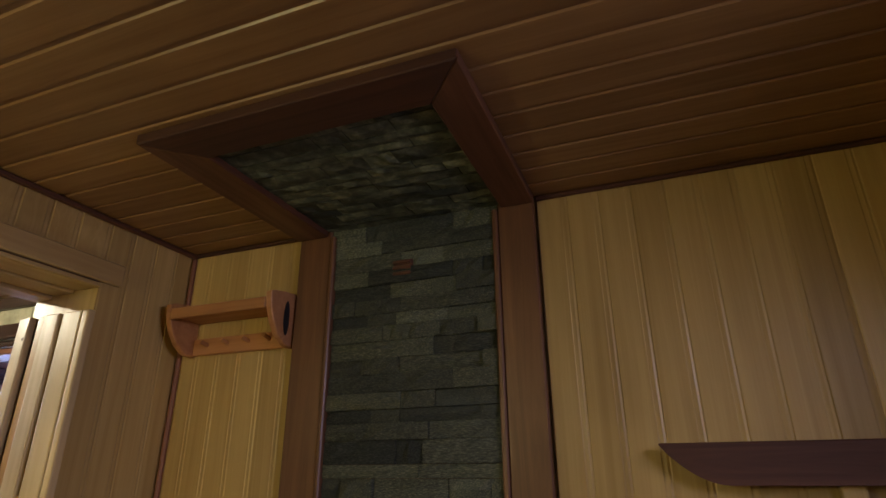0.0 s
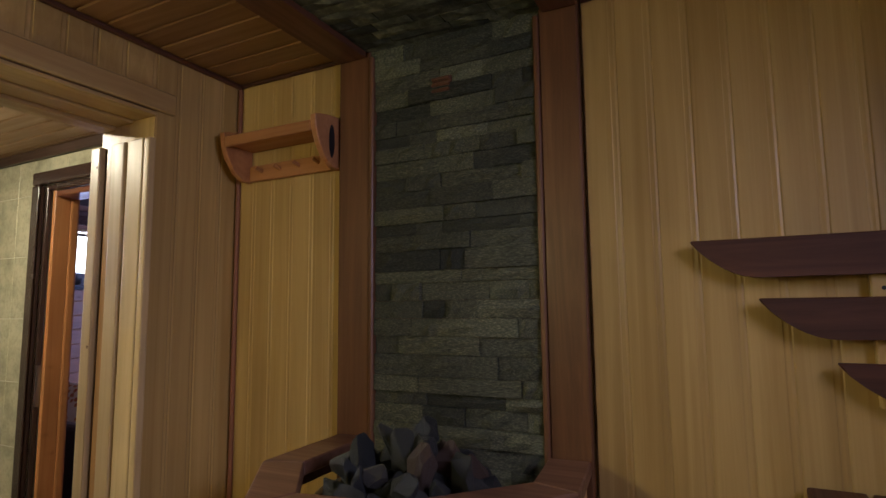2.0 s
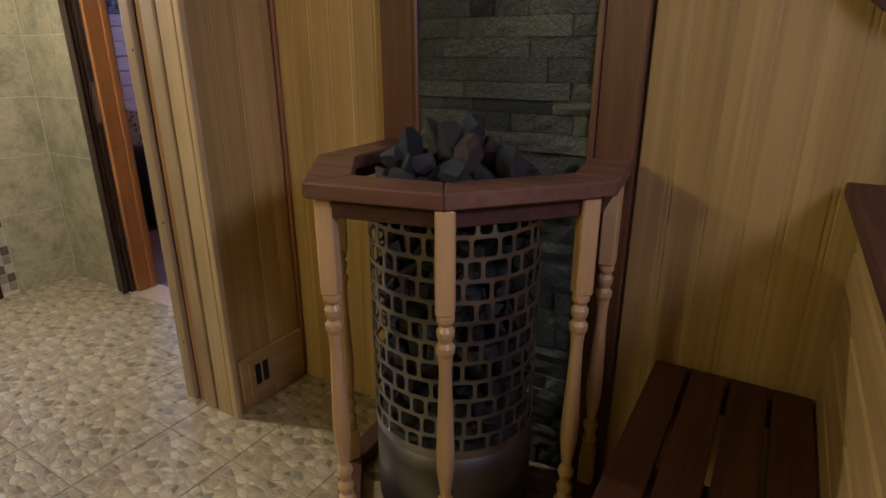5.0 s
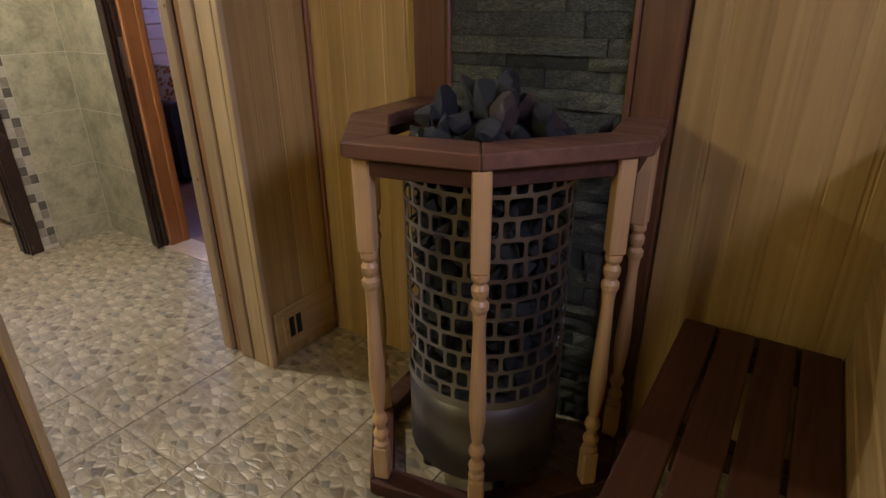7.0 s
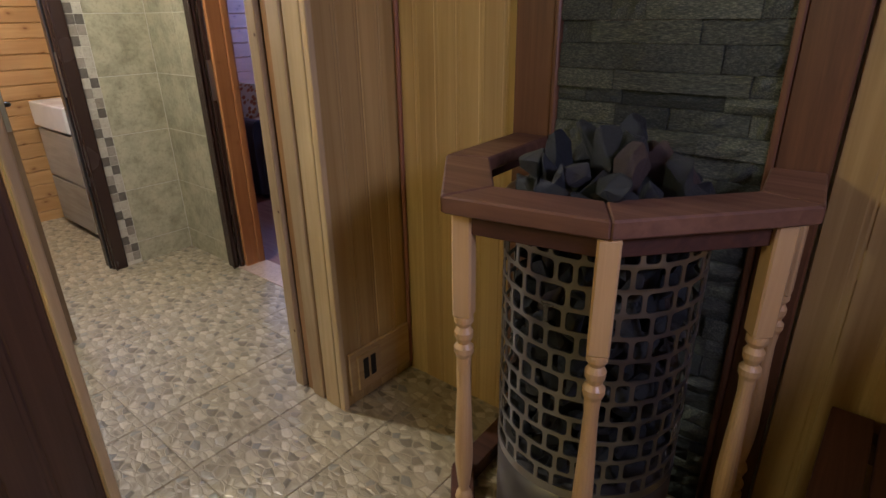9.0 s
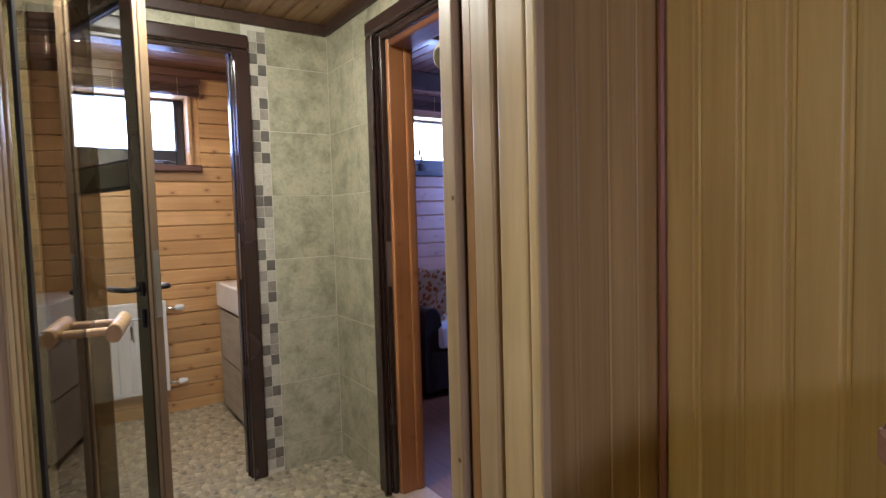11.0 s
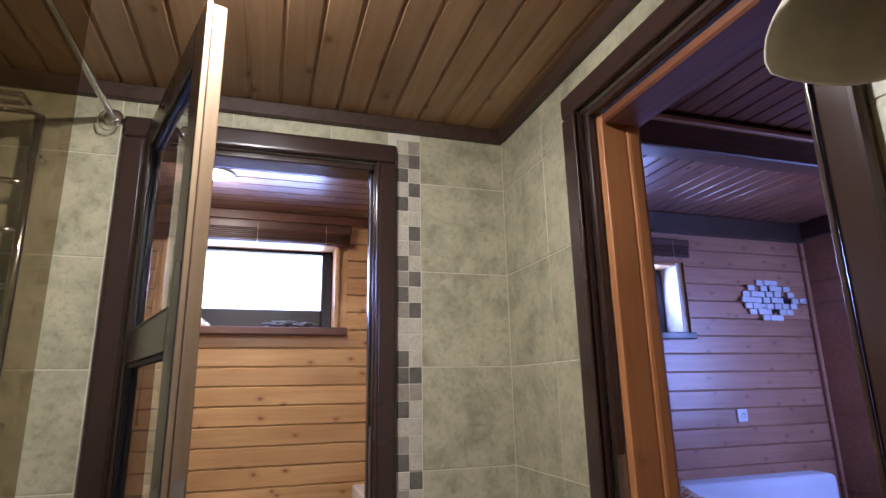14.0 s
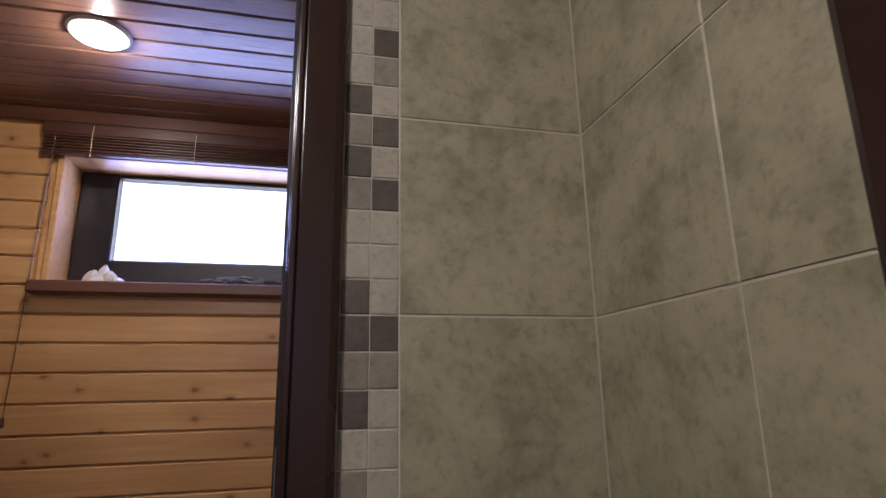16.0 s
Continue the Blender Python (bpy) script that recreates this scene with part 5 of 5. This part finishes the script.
part("beam", box(-3.68, YBW + 0.02, 2.29, -3.57, YBE, ZB - 0.001, 0.006), DARK_Y, beam)
part("strip", box(-3.569, YBW + 0.02, 2.405, -3.545, YBE, 2.43, 0.004), ORANGE, beam, "orange edge strip")
crown_b = thing("cornice_bedroom", "dark brown beams at the top of the bedroom walls", "trim", kind="structure")
part("strip", box(XO, YBW + 0.013, 2.32, XO + 0.06, YBE, ZB - 0.001, 0.006), TRIM, crown_b)
part("strip", box(XO + 0.06, YBE - 0.05, 2.33, -1.3, YBE, ZB - 0.001, 0.006), TRIM, crown_b)
part("strip", box(XO, YBE - 0.03, 0.0, XO + 0.03, YBE, 2.32, 0.006), PINE_BED, crown_b, "pine corner strip")

outlet = thing("wall_socket", "white plastic wall socket on the pine wall", "socket", pose(XO, 3.824, 1.10))
part("plate", box(0.0005, -0.042, -0.042, 0.012, 0.042, 0.042, 0.004), PLASTER, outlet)
sk = lathe([(0.022, 0), (0.022, 0.004), (0.017, 0.0045), (0.017, 0.001)], 18)
bmesh.ops.transform(sk, matrix=pose(0.0121, 0.004, 0, 0, 90, 0), verts=sk.verts)
part("insert", sk, PLASTER, outlet, "", True)

art = thing("wall_ornament", "silver ornament of small metal tiles on the pine wall", "wall ornament", pose(XO, 4.20, 1.875))
MIRROR = plain("silvered_metal", (0.82, 0.82, 0.84), 0.3, 0.35, 30, 0.1, 0.05)
tile_art = mesh_of(box(-0.006, -0.030, -0.019, 0.006, 0.030, 0.019, 0.002), MIRROR, "metal_tile")
ar = random.Random(4)
for r_ in range(7):
    for c in range(9):
        y, z = (c - 4) * 0.066 + 0.033 * (r_ % 2), (3 - r_) * 0.042
        if abs(y) / 0.31 + abs(z) / 0.20 < 1.0 and ar.random() < 0.88:
            piece("metal_tile", tile_art, pose(0.012 + ar.choice((0, 0.008, 0.018)), y, z), art)
part("backing", prism([(-0.22, 0.0), (0.0, -0.11), (0.22, 0.0), (0.0, 0.11)], "x", 0.0005, 0.005), BLACK, art)

sofa = thing("sofa_bed", "black leather sofa bed with a white sheet", "sofa")
part("base", box(-4.80, 2.44, 0.05, -3.95, 4.35, 0.34, 0.03, seg=3), LEATHER, sofa)
part("mattress", box(-4.79, 2.50, 0.341, -3.93, 4.30, 0.50, 0.04, seg=3), SHEET, sofa, "white sheeted mattress")
arm_out = [(2.40, 0.05), (2.52, 0.05), (2.54, 0.45), (2.53, 0.58), (2.50, 0.625), (2.45, 0.63), (2.41, 0.60), (2.395, 0.5)]
part("arm", prism(arm_out, "x", -4.80, -3.96, 0.012), LEATHER, sofa, "black rounded leather arm")
part("back", box(-4.82, 2.56, 0.42, -4.62, 4.30, 0.745, 0.05, seg=3), SHEET, sofa, "back covered with a white sheet")
for y in (2.5, 4.2):
    for x in (-4.7, -4.05):
        part("leg", lathe([(0.022, 0), (0.026, 0.05)], 12, (x, y, 0)), BLACK, sofa)
pillow_mat, pnt, pb = mat("cream_floral_cotton")
pv, _, _ = coords(pnt, (1, 1, 1))
pvo = node(pnt, "ShaderNodeTexVoronoi", Scale=24.0)
pnt.links.new(pv, pvo.inputs["Vector"])
pnt.links.new(ramp(pnt, pvo.outputs["Distance"], [(0.28, (0.42, 0.12, 0.05)), (0.4, (0.5, 0.33, 0.12)), (0.48, (0.68, 0.6, 0.45))]), pb.inputs["Base Color"])
pb.inputs["Roughness"].default_value = 0.9


def pillow(m, label):
    bm = bmesh.new()
    n = 12
    top, bot = [], []
    for i in range(n + 1):
        for j in range(n + 1):
            u, v = i / n * 2 - 1, j / n * 2 - 1
            h = 0.075 * (max(0, (1 - u ** 4) * (1 - v ** 4))) ** 0.5
            pinch = 1 - 0.07 * (1 - abs(u)) * (abs(v) > 0.99) - 0.07 * (1 - abs(v)) * (abs(u) > 0.99)
            top.append(bm.verts.new((u * 0.24 * pinch, v * 0.24 * pinch, h)))
            bot.append(bm.verts.new((u * 0.24 * pinch, v * 0.24 * pinch, -h - 0.002)))
    k = n + 1
    for i in range(n):
        for j in range(n):
            q = [i * k + j, (i + 1) * k + j, (i + 1) * k + j + 1, i * k + j + 1]
            bm.faces.new([top[a] for a in q])
            bm.faces.new([bot[a] for a in q[::-1]])
    ob = part("pillow", bm, pillow_mat, None, "", True)
    ob.matrix_world = m
    tagged(ob, label, "pillow", "pillows on the sofa")


pillow(pose(-4.47, 2.66, 0.64, 62, 0, 8), "cream floral cotton pillow leaning on the sofa arm")
pillow(pose(-4.25, 2.72, 0.605, 50, 0, -20), "cream floral cotton pillow on the white sheet")

# ---- lining boards, tiles and other pieces ----
# back wall of the sauna
upright_boards(wall_back, CX1 + 0.0, YB + 0.018, 0.0, ZC, "-y", 14)
upright_boards(wall_back, XL + 0.003, YB + 0.018, 0.0, ZC, "-y", 5)
cut_board(wall_back, XL + 0.003 + 5 * PITCH, YB + 0.018, 0, ZC, "-y", CX0 + 0.02 - (XL + 0.003 + 5 * PITCH))
# door wall
upright_boards(wall_door, XL - 0.018, DY1 + 0.0005, 0.0, ZC, "+x", 4)
cut_board(wall_door, XL - 0.018, DY1 + 0.0005 + 4 * PITCH, 0, ZC, "+x", YB - DY1 - 4 * PITCH - 0.001)
# These boards carry a painted shadow, not a stain.
upright_boards(wall_door_far, XL - 0.018, DY0 - 14 * PITCH - 0.001, 0.0, ZC, "+x", 14, me=board_mesh(SHADOW_Z, PITCH, 0.018))
upright_boards(wall_over, XL - 0.018, DY0, DZ + 0.004, ZC, "+x", 8)
cut_board(wall_over, XL - 0.018, DY0 + 8 * PITCH, DZ + 0.004, ZC, "+x", DY1 - DY0 - 8 * PITCH)


def tile_mesh(w, h, material, name="tile", depth=0.008):
    bm = bmesh.new()
    c = 0.0012
    f = [bm.verts.new(p) for p in ((c, -depth, c), (w - c, -depth, c), (w - c, -depth, h - c), (c, -depth, h - c))]
    g = [bm.verts.new(p) for p in ((0, -depth + c, 0), (w, -depth + c, 0), (w, -depth + c, h), (0, -depth + c, h))]
    b = [bm.verts.new(p) for p in ((0, 0, 0), (w, 0, 0), (w, 0, h), (0, 0, h))]
    bm.faces.new(f)
    for r, s in ((f, g), (g, b)):
        for k in range(4):
            bm.faces.new((r[k], s[k], s[(k + 1) % 4], r[(k + 1) % 4]))
    return mesh_of(bm, material, name)


TILES = {}


def lay(parent, x, y, z, w, h, way, material=TILE, name="tile", gap=0.003, depth=0.008):
    key = (round(w, 3), round(h, 3), material.name, depth)
    if key not in TILES:
        TILES[key] = tile_mesh(w - gap, h - gap, material, name, depth)
    piece(name, TILES[key], pose(x, y, z + gap / 2, 0, 0, facing(way)) @ Matrix.Translation((gap / 2, 0, 0)), parent)


ZS = [0.0, 0.125, 0.438, 0.751, 1.064, 1.377, 1.690, 2.003, ZH - 0.05]
T = 0.313
XTB, YRB = XT - 0.008, YR + 0.008
for z0, z1 in zip(ZS, ZS[1:]):
    lay(wall_far, XTB, 1.273, z0, T, z1 - z0, "+x")
    for k in range(5):
        lay(wall_far_left, XTB, 0.335 - (k + 1) * T, z0, T, z1 - z0, "+x")
    lay(wall_far_left, XTB, 0.335, z0, 0.04, z1 - z0, "+x")
    lay(wall_side, XT, YRB, z0, 0.309, z1 - z0, "-y")
    lay(wall_side, XT + 0.309, YRB, z0, 0.168, z1 - z0, "-y")
    lay(wall_side_right, BX1 + 0.060, YRB, z0, 0.163, z1 - z0, "-y")
    lay(wall_side_right, BX1 + 0.223, YRB, z0, T, z1 - z0, "-y")
for k, w in ((0, 0.275), (1, T), (2, 0.196)):
    lay(wall_far_over, XTB, 0.375 + (0, 0.275, 0.588)[k], TZ + 0.062, w, ZH - 0.05 - TZ - 0.062, "+x")
for k in range(3):
    lay(wall_side_over, BX0 - 0.08 + k * 0.277, YRB, BZ + 0.062, 0.277, ZH - 0.05 - BZ - 0.062, "-y")
mr = random.Random(12)
MT = [tile_mesh(0.0405, T / 6 - 0.0022, m, "mosaic_tile") for m in MOSAIC]
rows_n = 42
DARK_ROWS = ((25, 26, 30, 32, 36, 38), (25, 29, 31, 34, 37, 39))
for col in (0, 1):
    for r_ in range(rows_n):
        z = 1.377 + (r_ - 26) * T / 6
        if z < 0 or z + T / 6 > ZH - 0.05:
            continue
        dark = r_ in DARK_ROWS[col] if r_ > 24 else r_ % 3 == (1 if col else 2) and mr.random() < 0.8
        pick = 0 if dark else (2 if mr.random() < 0.6 else 1)
        piece("mosaic_tile", MT[pick], pose(XTB, 1.189 + col * 0.042, z + 0.001, 0, 0, 90), wall_far)

# pebble tiles
FT = 0.335
pbm = bmesh.new()
c = 0.0016
up = [pbm.verts.new(p) for p in ((c, c, 0), (FT - 0.003 - c, c, 0), (FT - 0.003 - c, FT - 0.003 - c, 0), (c, FT - 0.003 - c, 0))]
lo = [pbm.verts.new(p) for p in ((0, 0, -0.0015), (FT - 0.003, 0, -0.0015), (FT - 0.003, FT - 0.003, -0.0015), (0, FT - 0.003, -0.0015))]
bt = [pbm.verts.new((v.co.x, v.co.y, -0.006)) for v in lo]
pbm.faces.new(up)
for r0, r1 in ((up, lo), (lo, bt)):
    for k in range(4):
        pbm.faces.new((r0[k], r1[k], r1[(k + 1) % 4], r0[(k + 1) % 4]))
ptile = mesh_of(pbm, PEBBLE, "floor_tile")
y = 1.285 - 8 * FT
while y < YR - 0.1:
    x = -1.345 - 11 * FT
    while x < XR:
        piece("floor_tile", ptile, pose(x, y, 0.0), floor)
        x += FT
    y += FT

# toilet wall boards
PB = 0.0975
hb_mesh = {}


def level_boards(parent, material, x, y0, y1, z0, z1, pitch=PB):
    key = (material.name, round(y1 - y0, 3))
    if key not in hb_mesh:
        outline = [(0, 0.0012), (0.012, 0.0012), (0.018, 0.007), (0.018, pitch - 0.007), (0.012, pitch - 0.0012), (0, pitch - 0.0012)]
        hb_mesh[key] = mesh_of(prism(outline, "y", 0, y1 - y0), material, "wall_board")
    z = z0
    while z < z1 - 0.02:
        s = min(1.0, (z1 - z) / pitch)
        piece("wall_board", hb_mesh[key], Matrix.Translation((x, y0, z)) @ Matrix.Diagonal((1, 1, s, 1)), parent)
        z += pitch


XW = XO - 0.018
ZP, ZQ = 1.6285, 1.622
level_boards(wall_out, PINE_Y, XW, YTL, YTR, ZP - 17 * PB, ZP)
level_boards(wall_out, PINE_Y, XW, YTL, WY0 - 0.022, ZP, ZT)
level_boards(wall_out, PINE_Y, XW, WY1 + 0.047, YTR, ZP, ZT)
level_boards(wall_out, PINE_Y, XW, WY0 - 0.022, WY1 + 0.047, WZ1 + 0.005, ZT)
level_boards(wall_out, PINE_BED, XW, YBW + 0.012, YBE, ZQ - 14 * 0.119, ZQ, 0.119)
level_boards(wall_out, PINE_BED, XW, YBW + 0.012, BW0 - 0.022, ZQ, ZB, 0.119)
level_boards(wall_out, PINE_BED, XW, BW1 + 0.047, YBE, ZQ, ZB, 0.119)
level_boards(wall_out, PINE_BED, XW, BW0 - 0.022, BW1 + 0.047, WZ1 + 0.005, ZB, 0.119)
